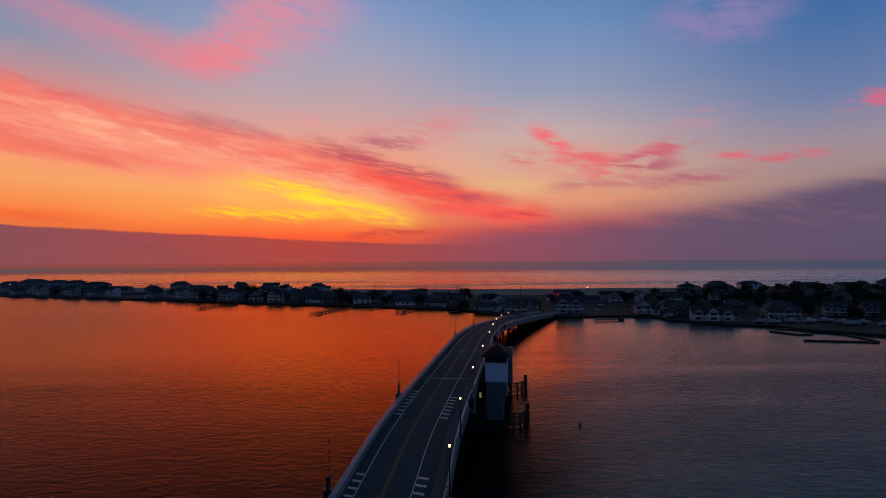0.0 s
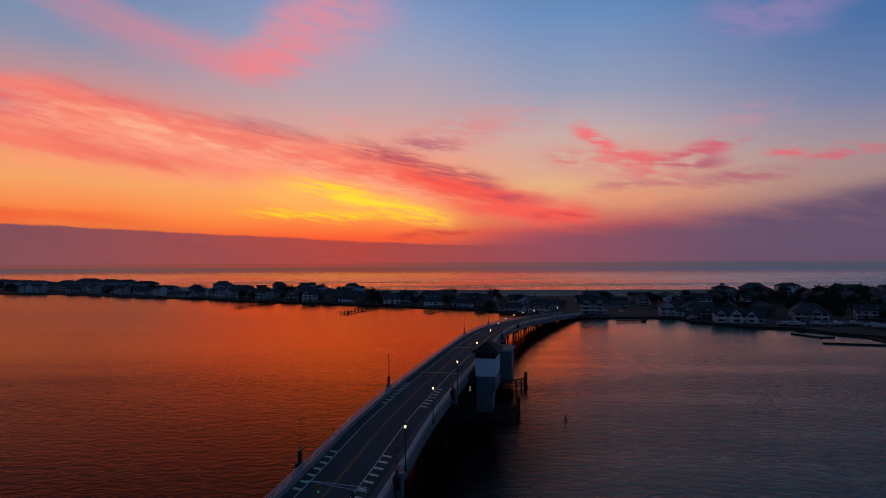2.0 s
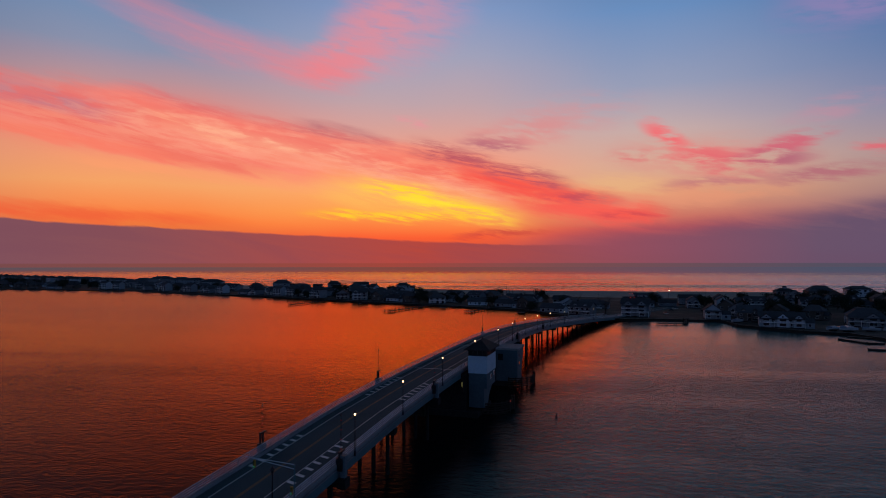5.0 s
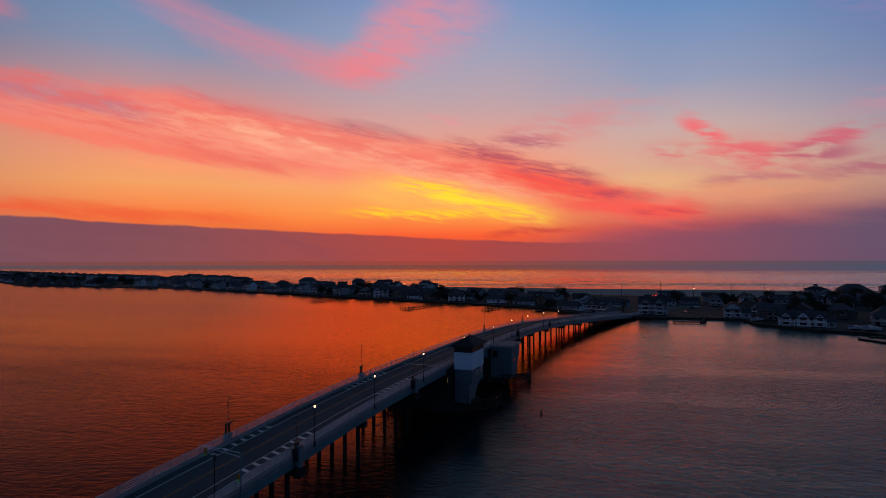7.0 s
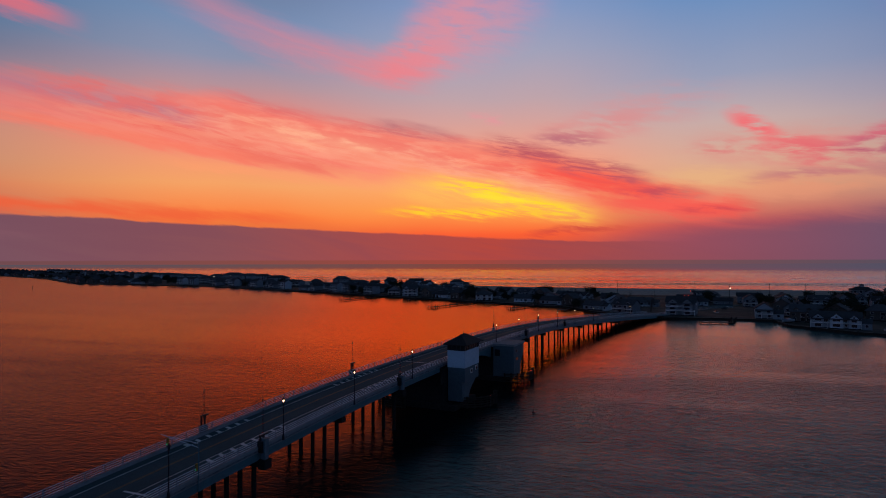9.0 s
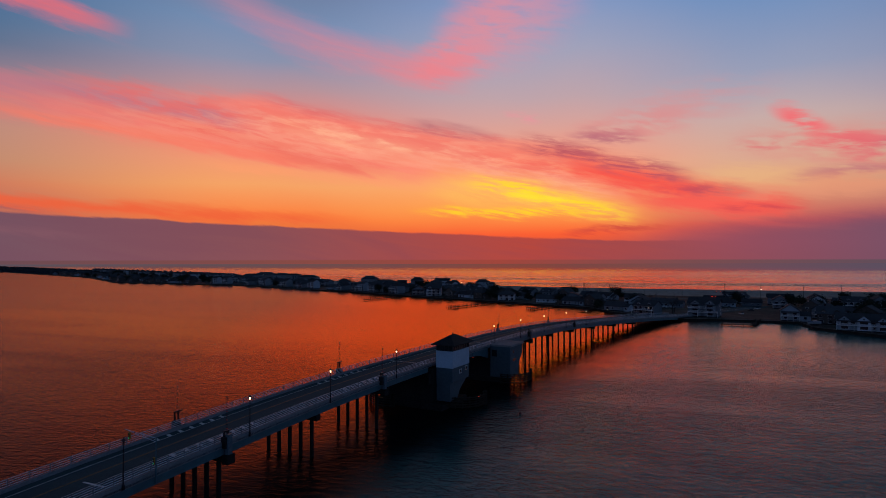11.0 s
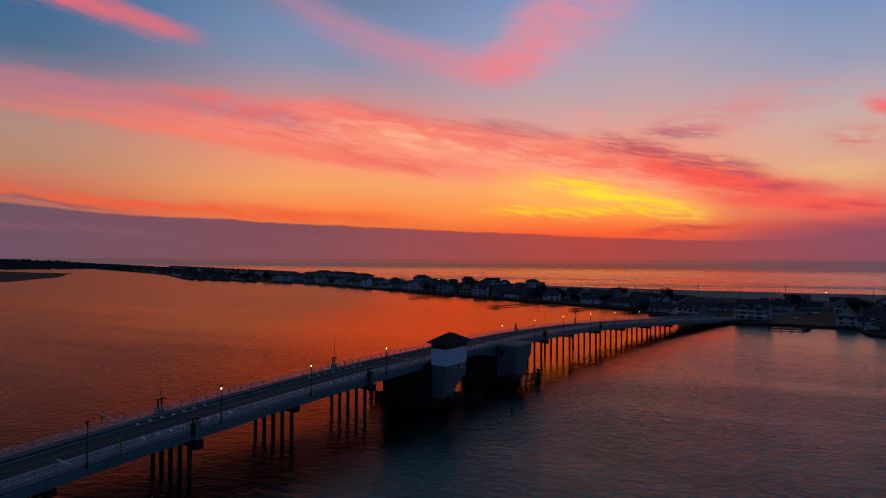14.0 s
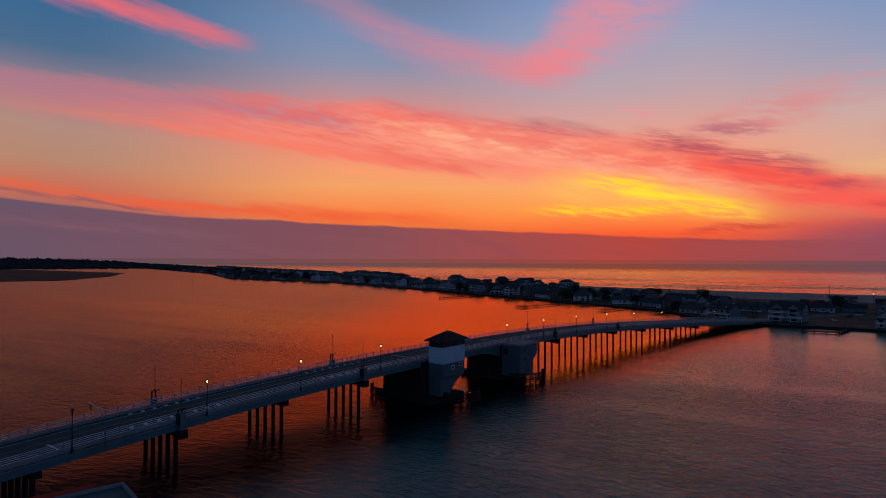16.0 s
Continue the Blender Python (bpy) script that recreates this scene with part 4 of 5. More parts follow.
lathe(bm, [(0.2, 20.5), (0.22, 20.9), (0.1, 21.1)], 8, (2.7, -0.7, 0))
part("finial", bm, DARK_METAL, tower)
for y, z in ((-1.0, 10.2), (2.7, 10.6)):
    bm = bmesh.new()
    box(bm, 5.2, y - 0.7, z - 0.6, 5.36, y + 0.7, z + 0.6)
    win = part("window", bm, TRIM, tower)
    bm = bmesh.new()
    box(bm, 5.36, y - 0.55, z - 0.45, 5.38, y + 0.55, z + 0.45)
    part("pane", bm, PANE, win)


# timber fenders
def fender(cx, cy, r, a0, a1, piles):
    ob = thing("timber_fender", Matrix.Translation((cx, cy, 0)), "curved dark timber fender with horizontal rails in the water", "fender", "timber fenders")
    for k in range(piles):
        a = radians(a0 + (a1 - a0) * k / (piles - 1))
        last = k == piles - 1
        for dx, dy in ((0, 0), (0.6, 0.2), (0.2, 0.7), (0.7, 0.8)) if last else ((0, 0),):
            bm = bmesh.new()
            tube(bm, (r * math.cos(a) + dx, r * math.sin(a) + dy, -3), (r * math.cos(a) + dx, r * math.sin(a) + dy, 3.9 if last else 3.3), 0.28, 0.24, 8)
            part("post", bm, TIMBER, ob)
    for z in (0.5, 1.15, 1.8, 2.45, 3.05):
        bm = bmesh.new()
        n = piles * 3
        pipe(bm, [Vector(((r + 0.38) * math.cos(a), (r + 0.38) * math.sin(a), z)) for a in (radians(a0 + (a1 - a0) * k / n) for k in range(n + 1))], 0.2)
        part("rail", bm, TIMBER, ob)


fender(19.8, 160.5, 7.6, -95, 0, 7)
fender(25.5, 198.0, 7.4, -95, 12, 7)
fender(2, 156, 8, 200, 280, 6)

# small red lights that mark the channel


def channel_light(x, y, z, base, label):
    ob = thing("channel_light", Matrix.Translation((x, y, z)), label, "navigation light", "channel lights")
    bm = bmesh.new()
    tube(bm, (0, 0, base - z), (0, 0, 0), 0.06, 0.06, 6)
    part("bracket", bm, DARK_METAL, ob)
    bm = bmesh.new()
    lathe(bm, [(0.04, 0.0), (0.075, 0.03), (0.075, 0.1), (0.03, 0.15)], 8)
    part("lens", bm, CHANNEL_GLOW, ob, "glowing red lens")


channel_light(27.3, 156.1, 3.2, -1.5, "red light on a post by the timber fender")
channel_light(32.9, 198.2, 3.2, -1.5, "red light on a post by the far timber fender")
channel_light(14.5, 194.5, 2.6, -1.5, "red light on a post before the far pier")
channel_light(18.6, 178.5, 10.3, 11.8, "red light hanging below the bascule span")

# ---- the town on the barrier island ----
rng = random.Random(7)


def wall_block(bm, x0, y0, z0, x1, y1, z1):
    box(bm, x0, y0, z0, x1, y1, z1)


def gable(bm, x0, y0, x1, y1, z, rise, over=0.5, along="x"):
    """A pitched roof with thickness; the ridge runs along x or y."""
    x0, y0, x1, y1 = x0 - over, y0 - over, x1 + over, y1 + over
    if along == "x":
        m = (y0 + y1) / 2
        sec = [(y0, z), (m, z + rise - 0.3), (y1, z), (y1, z + 0.25), (m, z + rise), (y0, z + 0.25)]
        ends = [[bm.verts.new((x, y, h)) for y, h in sec] for x in (x0, x1)]
    else:
        m = (x0 + x1) / 2
        sec = [(x0, z), (m, z + rise - 0.3), (x1, z), (x1, z + 0.25), (m, z + rise), (x0, z + 0.25)]
        ends = [[bm.verts.new((x, y, h)) for x, h in sec] for y in (y0, y1)]
    a, b = ends
    for i in range(6):
        bm.faces.new((a[i], a[(i + 1) % 6], b[(i + 1) % 6], b[i]))
    bm.faces.new(a[::-1]), bm.faces.new(b)
    bmesh.ops.recalc_face_normals(bm, faces=bm.faces)


def hip(bm, x0, y0, x1, y1, z, rise, over=0.6, ridge=0.4):
    x0, y0, x1, y1 = x0 - over, y0 - over, x1 + over, y1 + over
    mx, my = (x0 + x1) / 2, (y0 + y1) / 2
    e = [bm.verts.new((x, y, h)) for h in (z, z + 0.25) for x, y in ((x0, y0), (x1, y0), (x1, y1), (x0, y1))]
    rx, ry = max(0.2, (x1 - x0) * ridge / 2), max(0.2, (y1 - y0) * 0.06)
    t = [bm.verts.new((mx + sx * rx, my + sy * ry, z + rise)) for sx, sy in ((-1, -1), (1, -1), (1, 1), (-1, 1))]
    for f in ((3, 2, 1, 0), (0, 1, 5, 4), (1, 2, 6, 5), (2, 3, 7, 6), (3, 0, 4, 7)):
        bm.faces.new([e[i] for i in f])
    for k in range(4):
        bm.faces.new((e[4 + k], e[4 + (k + 1) % 4], t[(k + 1) % 4], t[k]))
    bm.faces.new(t)


def window(parent, x, y, z, w, h, face, whole=False):
    """A framed window; face: s, n, e or w."""
    frame_bm, pane_bm = bmesh.new(), bmesh.new()
    d = 0.09
    if face in "sn":
        s = -1 if face == "s" else 1
        for a, b, c, e in ((-w / 2 - 0.07, -h / 2 - 0.07, w / 2 + 0.07, -h / 2), (-w / 2 - 0.07, h / 2, w / 2 + 0.07, h / 2 + 0.07), (-w / 2 - 0.07, -h / 2, -w / 2, h / 2), (w / 2, -h / 2, w / 2 + 0.07, h / 2)):
            box(frame_bm, x + a, min(y, y + s * d), z + b, x + c, max(y, y + s * d), z + e)
        box(pane_bm, x - w / 2, min(y, y + s * 0.04), z - h / 2, x + w / 2, max(y, y + s * 0.04), z + h / 2)
    else:
        s = -1 if face == "w" else 1
        for a, b, c, e in ((-w / 2 - 0.07, -h / 2 - 0.07, w / 2 + 0.07, -h / 2), (-w / 2 - 0.07, h / 2, w / 2 + 0.07, h / 2 + 0.07), (-w / 2 - 0.07, -h / 2, -w / 2, h / 2), (w / 2, -h / 2, w / 2 + 0.07, h / 2)):
            box(frame_bm, min(x, x + s * d), y + a, z + b, max(x, x + s * d), y + c, z + e)
        box(pane_bm, min(x, x + s * 0.04), y - w / 2, z - h / 2, max(x, x + s * 0.04), y + w / 2, z + h / 2)
    if whole:
        f = part("window", frame_bm, TRIM, parent)
        part("pane", pane_bm, PANE, f)
        return
    me = mesh("window", frame_bm, TRIM)
    joined = bmesh.new()
    joined.from_mesh(me)
    n = len(joined.faces)
    other = mesh("pane", pane_bm, PANE)
    joined.from_mesh(other)
    joined.faces.ensure_lookup_table()
    for k in range(n, len(joined.faces)):
        joined.faces[k].material_index = 1
    ob = part("window", joined, TRIM, parent)
    ob.data.materials.append(PANE)
    bpy.data.meshes.remove(me), bpy.data.meshes.remove(other)


def house(m, w, d, storeys, roof, siding, label, wing=0, porch=True, chimney=True, rise=3.2, dormers=0, turret=False, plain=False, bays=()):
    """A frame house on low piles: its front (-y) looks over the bay. bays: (middle, width) of gabled fronts."""
    ob = thing("house", m, label, "house", "shore houses")
    h = 2.9 * storeys
    x0, x1, y0, y1 = -w / 2, w / 2, -d / 2, d / 2
    z1 = 0.9 + h
    bm = bmesh.new()
    box(bm, x0 + 0.2, y0 + 0.2, -1.5, x1 - 0.2, y1 - 0.2, 0.9)
    part("foundation", bm, CONCRETE_DARK, ob)
    bm = bmesh.new()
    box(bm, x0, y0, 0.9, x1, y1, z1)
    if roof == "gable_y":
        v = [bm.verts.new((x, y, z)) for y in (y0, y1) for x, z in ((x0, z1), (x1, z1), (0, z1 + rise - 0.3))]
        bm.faces.new(v[:3]), bm.faces.new(v[3:][::-1])
    if roof == "gable_x":
        v = [bm.verts.new((x, y, z)) for x in (x0, x1) for y, z in ((y0, z1), (y1, z1), (0, z1 + rise - 0.3))]
        bm.faces.new(v[:3][::-1]), bm.faces.new(v[3:])
    part("wall", bm, siding, ob)
    bm = bmesh.new()
    if roof == "hip":
        hip(bm, x0, y0, x1, y1, z1, rise, 0.8)
    else:
        gable(bm, x0, y0, x1, y1, z1, rise, 0.7, roof[-1])
    top = part("roof", bm, ROOF, ob)
    if wing:
        s = 1 if wing > 0 else -1
        a, b = (x1 + 0.003, x1 + abs(wing)) if s > 0 else (x0 - abs(wing), x0 - 0.003)
        bm = bmesh.new()
        box(bm, a, y0 + 1.5, -1.2, b, y1 - 1, max(3.6, z1 - 2.9))
        wz = max(3.6, z1 - 2.9)
        v = [bm.verts.new((xx, yy, zz)) for xx in (a, b) for yy, zz in ((y0 + 1.5, wz), (y1 - 1, wz), ((y0 + y1 + 0.5) / 2, wz + 2.3))]
        bm.faces.new(v[:3]), bm.faces.new(v[3:])
        part("wing", bm, siding, ob)
        bm = bmesh.new()
        gable(bm, a, y0 + 1.5, b, y1 - 1, max(3.6, z1 - 2.9), 2.6, 0.4, "x")
        part("wing_roof", bm, ROOF, ob)
        window(ob, (a + b) / 2, y0 + 1.5, 2.4, 1.5, 1.5, "s")
    for mid, bw in bays:
        bm = bmesh.new()
        box(bm, mid - bw / 2, y0 - 1.4, 0.9, mid + bw / 2, y0 - 0.003, z1 - 0.4)
        v = [bm.verts.new((x, y0 - 1.4, z)) for x, z in ((mid - bw / 2, z1 - 0.4), (mid + bw / 2, z1 - 0.4), (mid, z1 - 0.4 + bw * 0.42))]
        bm.faces.new(v)
        bay_ob = part("front_bay", bm, siding, ob)
        bm = bmesh.new()
        gable(bm, mid - bw / 2, y0 - 1.4, mid + bw / 2, 0.5, z1 - 0.4, bw * 0.42 + 0.3, 0.4, "y")
        part("bay_roof", bm, ROOF, bay_ob)
        for s in range(storeys):
            window(ob, mid, y0 - 1.4, 0.9 + 2.9 * s + 1.5, bw * 0.55, 1.6, "s", not plain)
        window(ob, mid, y0 - 1.4, z1 - 0.4 + bw * 0.15, 0.9, 0.9, "s", not plain)
    r = random.Random(int(w * 100 + d * 10 + storeys))
    n = max(2, int(w / 4.2))
    for s in range(storeys):
        for k in range(n):
            x = x0 + w * (k + 0.5 + r.uniform(-0.12, 0.12)) / n
            if all(abs(x - mid) > bw / 2 + 0.6 for mid, bw in bays):
                tall = porch and s > 0 or r.random() < 0.3
                window(ob, x, y0, 0.9 + 2.9 * s + (1.25 if tall else 1.55), 2.3 if tall else r.choice((1.0, 1.0, 1.7)), 2.1 if tall else 1.3, "s", not plain)
        for face, x in (("w", x0), ("e", x1)):
            if not (plain and face == "e"):
                window(ob, x, d * r.uniform(-0.25, 0.2), 0.9 + 2.9 * s + 1.6, 1.1, 1.3, face, not plain)
    if porch:
        for s in range(max(1, storeys - 1)):
            z = 0.9 + 2.9 * (s + (1 if storeys > 1 else 0))
            a, b = (x0 + 0.3, x1 - 0.3) if s == 0 else (x0 + 0.3, x0 + w * 0.62)
            bm = bmesh.new()
            box(bm, a, y0 - 2.6, z - 0.22, b, y0 - 0.1, z)
            deck_ob = part("balcony", bm, TRIM, ob, "white railed balcony")
            for zz in (z + 0.95,) if plain else (z + 0.5, z + 0.95):
                bm = bmesh.new()
                box(bm, a, y0 - 2.6, zz, b, y0 - 2.52, zz + 0.09)
                part("rail", bm, TRIM, deck_ob)
            for k in range(2 if plain else 4):
                x = a + 0.1 + (b - a - 0.2) * k / (1 if plain else 3)
                bm = bmesh.new()
                box(bm, x - 0.09, y0 - 2.6, z - 3.2 if s == 0 else z - 0.2, x + 0.09, y0 - 2.42, z + 1.05)
                part("post", bm, TRIM, deck_ob)
        if storeys > 1 and not plain:
            bm = bmesh.new()
            v = box(bm, x0 + 0.2, y0 - 2.9, z1 - 0.9, x1 - 0.2, y0 - 0.05, z1 - 0.75)
            for q in v:
                if q.co.y > y0 - 1:
                    q.co.z += 0.8
            part("porch_roof", bm, ROOF, ob)
    if chimney:
        bm = bmesh.new()
        cx = x0 + w * r.choice((0.22, 0.3, 0.75))
        box(bm, cx - 0.5, d * 0.05, z1, cx + 0.5, d * 0.05 + 0.9, z1 + rise + 0.9)
        box(bm, cx - 0.58, d * 0.05 - 0.08, z1 + rise + 0.9, cx + 0.58, d * 0.05 + 0.98, z1 + rise + 1.1)
        part("chimney", bm, CONCRETE_DARK, top)
    for k in range(dormers):
        x = x0 + w * (k + 0.5) / dormers
        bm = bmesh.new()
        box(bm, x - 1.5, y0 + 0.6, z1 - 0.2, x + 1.5, 0, z1 + 1.6)
        v = [bm.verts.new((xx, y0 + 0.6, z)) for xx, z in ((x - 1.5, z1 + 1.6), (x + 1.5, z1 + 1.6), (x, z1 + 2.9))]
        bm.faces.new(v)
        dm = part("dormer", bm, siding, ob)
        bm = bmesh.new()
        gable(bm, x - 1.5, y0 + 0.6, x + 1.5, 0, z1 + 1.6, 1.6, 0.3, "y")
        part("dormer_roof", bm, ROOF, dm)
        window(ob, x, y0 + 0.6, z1 + 0.9, 1.3, 1.1, "s", not plain)
    if turret:
        bm = bmesh.new()
        box(bm, -1.9, -1.9, z1 + rise * 0.4, 1.9, 1.9, z1 + rise + 1.6)
        tr = part("cupola", bm, siding, ob)
        bm = bmesh.new()
        hip(bm, -1.9, -1.9, 1.9, 1.9, z1 + rise + 1.6, 1.3, 0.4, 0.1)
        part("cupola_roof", bm, ROOF, tr)
    return ob


FAR = Matrix.Translation((0, -2500, -200))
PLACED = []


def stand(x, y, turn=0.0):
    PLACED.append((x, y))
    return Matrix.Translation((x, y, ground_z(x, y) - 0.3)) @ pose(0, 0, 0, 0, 0, turn)


# houses that stand out
house(stand(106, 453, -14), 20, 12, 3, "gable_x", SIDING_GREY, "tall pale grey house with twin gables and stacked balconies", 0, True, False, 4.2, 0, False, False, ((-5.0, 7.0), (4.6, 7.0)))
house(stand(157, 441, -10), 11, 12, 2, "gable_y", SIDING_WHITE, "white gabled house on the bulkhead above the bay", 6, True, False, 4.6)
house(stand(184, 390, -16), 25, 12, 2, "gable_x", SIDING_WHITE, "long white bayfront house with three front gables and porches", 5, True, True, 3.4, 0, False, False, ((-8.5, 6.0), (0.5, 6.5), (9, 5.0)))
house(stand(176, 424, -14), 14, 11, 2, "gable_x", SIDING_CEDAR, "dark cedar house with white trimmed windows", 0, False, True, 4.8, 2, False, False, ((3.5, 5.0),))
house(stand(238, 402, -20), 20, 13, 2, "hip", SIDING_GREY, "grey hipped house with a broad deck over the marina", 0, True, False, 5.5, 0, False, False, ((3.0, 7.0),))
house(stand(60, 522, -10), 14, 15, 2, "gable_y", SIDING_WHITE, "plain white gabled house by the bridge approach", 0, False, False, 4.2)
house(stand(80, 532, -12), 20, 13, 1, "gable_x", SIDING_GREY, "long low grey house with a dark roof", 5, True, False, 4.0)
house(stand(54, 556, -8), 14, 12, 2, "gable_x", SIDING_WHITE, "white two-storey house behind the point", 5, True, False, 3.2)
house(stand(-24, 552, 2), 18, 11, 1, "gable_x", SIDING_WHITE, "low white bayfront house with a glazed porch", 0, True, False, 3.8)
house(stand(0, 550, 0), 17, 12, 2, "gable_y", SIDING_GREY, "grey shingled bayfront house with white balconies", 4, True, False, 3.6)
house(stand(-66, 566, 8), 16, 12, 2, "hip", SIDING_WHITE, "white hipped bayfront house", 0, True, False, 3.0)
house(stand(-158, 606, 14), 16, 12, 3, "gable_x", SIDING_WHITE, "tall white bayfront house with stacked porches", 0, True, False, 4.0, 0, False, False, ((-4.0, 5.5),))
house(stand(-182, 620, 14), 14, 11, 2, "gable_y", SIDING_GREY, "grey bayfront house with a steep front gable", 0, True, False, 4.2)

# the big houses along the dune
house(stand(-622, 886, 20), 26, 15, 3, "hip", SIDING_GREY, "large dark oceanfront house with chimneys", 6, False, True, 4.0)
house(stand(-571, 863, 20), 40, 15, 4, "hip", SIDING_GREY, "very wide dark oceanfront house with a hipped roof", 0, False, True, 4.6, 3)
house(stand(-529, 851, 18), 27, 15, 4, "hip", SIDING_WHITE, "tall pale oceanfront house with a long roof", 0, False, True, 3.6)
house(stand(-500, 843, 18), 24, 14, 4, "hip", SIDING_WHITE, "tall pale oceanfront house with a hipped roof", 0, False, True, 3.0)
house(stand(-465, 832, 18), 34, 15, 3, "hip", SIDING_GREY, "broad oceanfront house with a low hipped roof", 0, False, True, 4.0)
house(stand(-334, 795, 16), 24, 14, 3, "hip", SIDING_GREY, "large oceanfront house with a clipped hip roof", 5, False, True, 5.0)
house(stand(-302, 786, 16), 27, 13, 2, "hip", SIDING_GREY, "long low oceanfront house", 0, False, False, 3.0)
house(stand(-273, 778, 16), 12, 11, 2, "gable_x", SIDING_CEDAR, "small cedar oceanfront house", 0, False, False, 2.6)
house(stand(-246, 770, 16), 17, 13, 3, "hip", SIDING_GREY, "tall oceanfront house with a rounded hip roof and chimney", 0, False, True, 4.4)
house(stand(-204, 759, 14), 19, 13, 3, "gable_x", SIDING_WHITE, "tall white oceanfront house with a long ridge", 0, False, True, 3.4)
house(stand(-184, 751, 14), 13, 12, 2, "hip", SIDING_GREY, "grey oceanfront house with a stepped roof", 5, False, True, 4.6)
house(stand(-142, 742, 12), 17, 14, 3, "hip", SIDING_WHITE, "tall oceanfront house with a mansard-like roof", 7, False, True, 3.2)
house(stand(306, 712, -4), 20, 13, 2, "hip", SIDING_GREY, "dark house with a cupola on its hipped roof", 4, False, False, 3.4, 0, True)
house(stand(343, 714, -4), 27, 16, 2, "hip", SIDING_CEDAR, "large dark house with a broad pyramid roof", 0, False, False, 6.6)
house(stand(383, 716, -6), 24, 14, 3, "hip", SIDING_WHITE, "pale three-storey house with a hipped roof", 0, False, True, 3.6)
house(stand(422, 718, -6), 15, 11, 1, "gable_x", SIDING_CEDAR, "small dark house with a chimney", 0, False, True, 2.4)
house(stand(461, 721, -8), 32, 14, 2, "hip", SIDING_CEDAR, "wide dark cedar house with dormers", 0, False, True, 4.0, 2)
house(stand(514, 725, -8), 36, 14, 2, "gable_x", SIDING_GREY, "long grey house with a chimney at each end", 0, False, True, 3.4)

house(stand(176, 588, -6), 20, 12, 2, "gable_x", SIDING_GREY, "wide blue-grey two-storey house behind the open lots", 0, False, False, 3.4, plain=True)
house(stand(150, 562, -6), 15, 10, 1, "gable_x", SIDING_GREY, "low grey house beside an open lot", 0, False, False, 3.0, plain=True)
house(stand(198, 560, -8), 12, 11, 2, "gable_y", SIDING_WHITE, "pale gabled house among dark trees", 0, False, False, 3.8, plain=True)
house(stand(150, 690, -2), 22, 9, 1, "gable_x", SIDING_WHITE, "low pale building by the dune", 0, False, False, 2.0, plain=True)

# the rest of the town, from a few house kinds
kinds = [
    house(FAR, 13, 10, 3, "gable_x", SIDING_WHITE, "white three-storey shore house with balconies", 0, True, False, 3.4, plain=True),
    house(FAR, 11, 12, 2, "gable_y", SIDING_GREY, "grey shingled shore house with a front gable", 0, True, False, 4.2, plain=True, bays=((2.0, 5.0),)),
    house(FAR, 16, 11, 1, "gable_x", SIDING_WHITE, "low white shore cottage with a wing", 4, False, False, 3.8, plain=True),
    house(FAR, 14, 12, 3, "hip", SIDING_GREY, "tall grey hipped shore house with balconies", 0, True, True, 4.6, plain=True, bays=((-3.0, 5.0),)),
    house(FAR, 12, 11, 2, "gable_y", SIDING_CEDAR, "brown cedar shore house with a wing", 4, False, False, 4.4, plain=True),
    house(FAR, 17, 11, 2, "gable_x", SIDING_GREY, "wide grey shore house with dormers", 0, True, True, 4.0, 2, plain=True),
    house(FAR, 12, 11, 2, "hip", SIDING_CEDAR, "brown hipped shore house", 3, False, True, 4.2, plain=True),
]
grand = [
    house(FAR, 26, 14, 3, "hip", SIDING_GREY, "large dark oceanfront house on the dune", 5, False, True, 4.6, plain=True),
    house(FAR, 21, 14, 3, "gable_x", SIDING_CEDAR, "tall cedar oceanfront house on the dune", 6, False, True, 4.4, plain=True),
    house(FAR, 30, 14, 3, "hip", SIDING_WHITE, "broad pale oceanfront house on the dune", 0, False, True, 4.0, 2, plain=True),
]
used = set()


def clear(x, y, gap):
    road = abs(y - (front(x) - 62)) < 12 or (70 < x < 175 and abs(x - (95 + (y - 440) * 0.52)) < 16)
    lot = 108 < x < 172 and 434 < y < 500 or 196 < x < 330 and y < max(392, bay(x) + 62)
    return not road and not lot and not (60 < x < 180 and y > 600 and gap < 10) and all((x - a) ** 2 + (y - b) ** 2 > gap * gap for a, b in PLACED)


def fill(x, y, turn, gap, choice):
    if not clear(x, y, gap):
        return
    ob = choice[rng.randrange(len(choice))]
    m = stand(x, y, turn + rng.uniform(-6, 6))
    if ob.name in used:
        copy_thing(ob, m)
    else:
        used.add(ob.name)
        ob.matrix_world = m


low_kinds = [kinds[1], kinds[2], kinds[4], kinds[5], kinds[6]]
far_kinds = [kinds[2], kinds[4], kinds[6]]
x = -1500.0
while x < 640:
    slope = math.degrees(math.atan2(bay(x + 15) - bay(x - 15), 30))
    slope = max(-30, min(30, slope))
    near, middle = x > -620, -120 < x < 290
    choice = low_kinds if middle else kinds if near else far_kinds
    for depth in (17, 47, 80, 116) if near else (17, 60):
        y = bay(x) + depth + rng.uniform(-4, 4)
        if y < front(x) - 30 and not (72 < x < 108) and not (middle and depth > 40 and rng.random() < 0.35):
            fill(x + rng.uniform(-4, 4), y, slope, 19 if near else 28, choice)
    if x > 112:
        for depth in (62, 96, 130):
            fill(x + rng.uniform(-5, 5), front(x) - 80 - depth * 0.6 + rng.uniform(-5, 5), -4, 21, low_kinds)
    if x < -635 or x > 560:
        fill(x, front(x) - 4, slope, 30, grand)
    if not middle:
        fill(x, front(x) - 34, slope, 24 if near else 34, choice)
    x += 20 if near else 34

# ---- trees ----


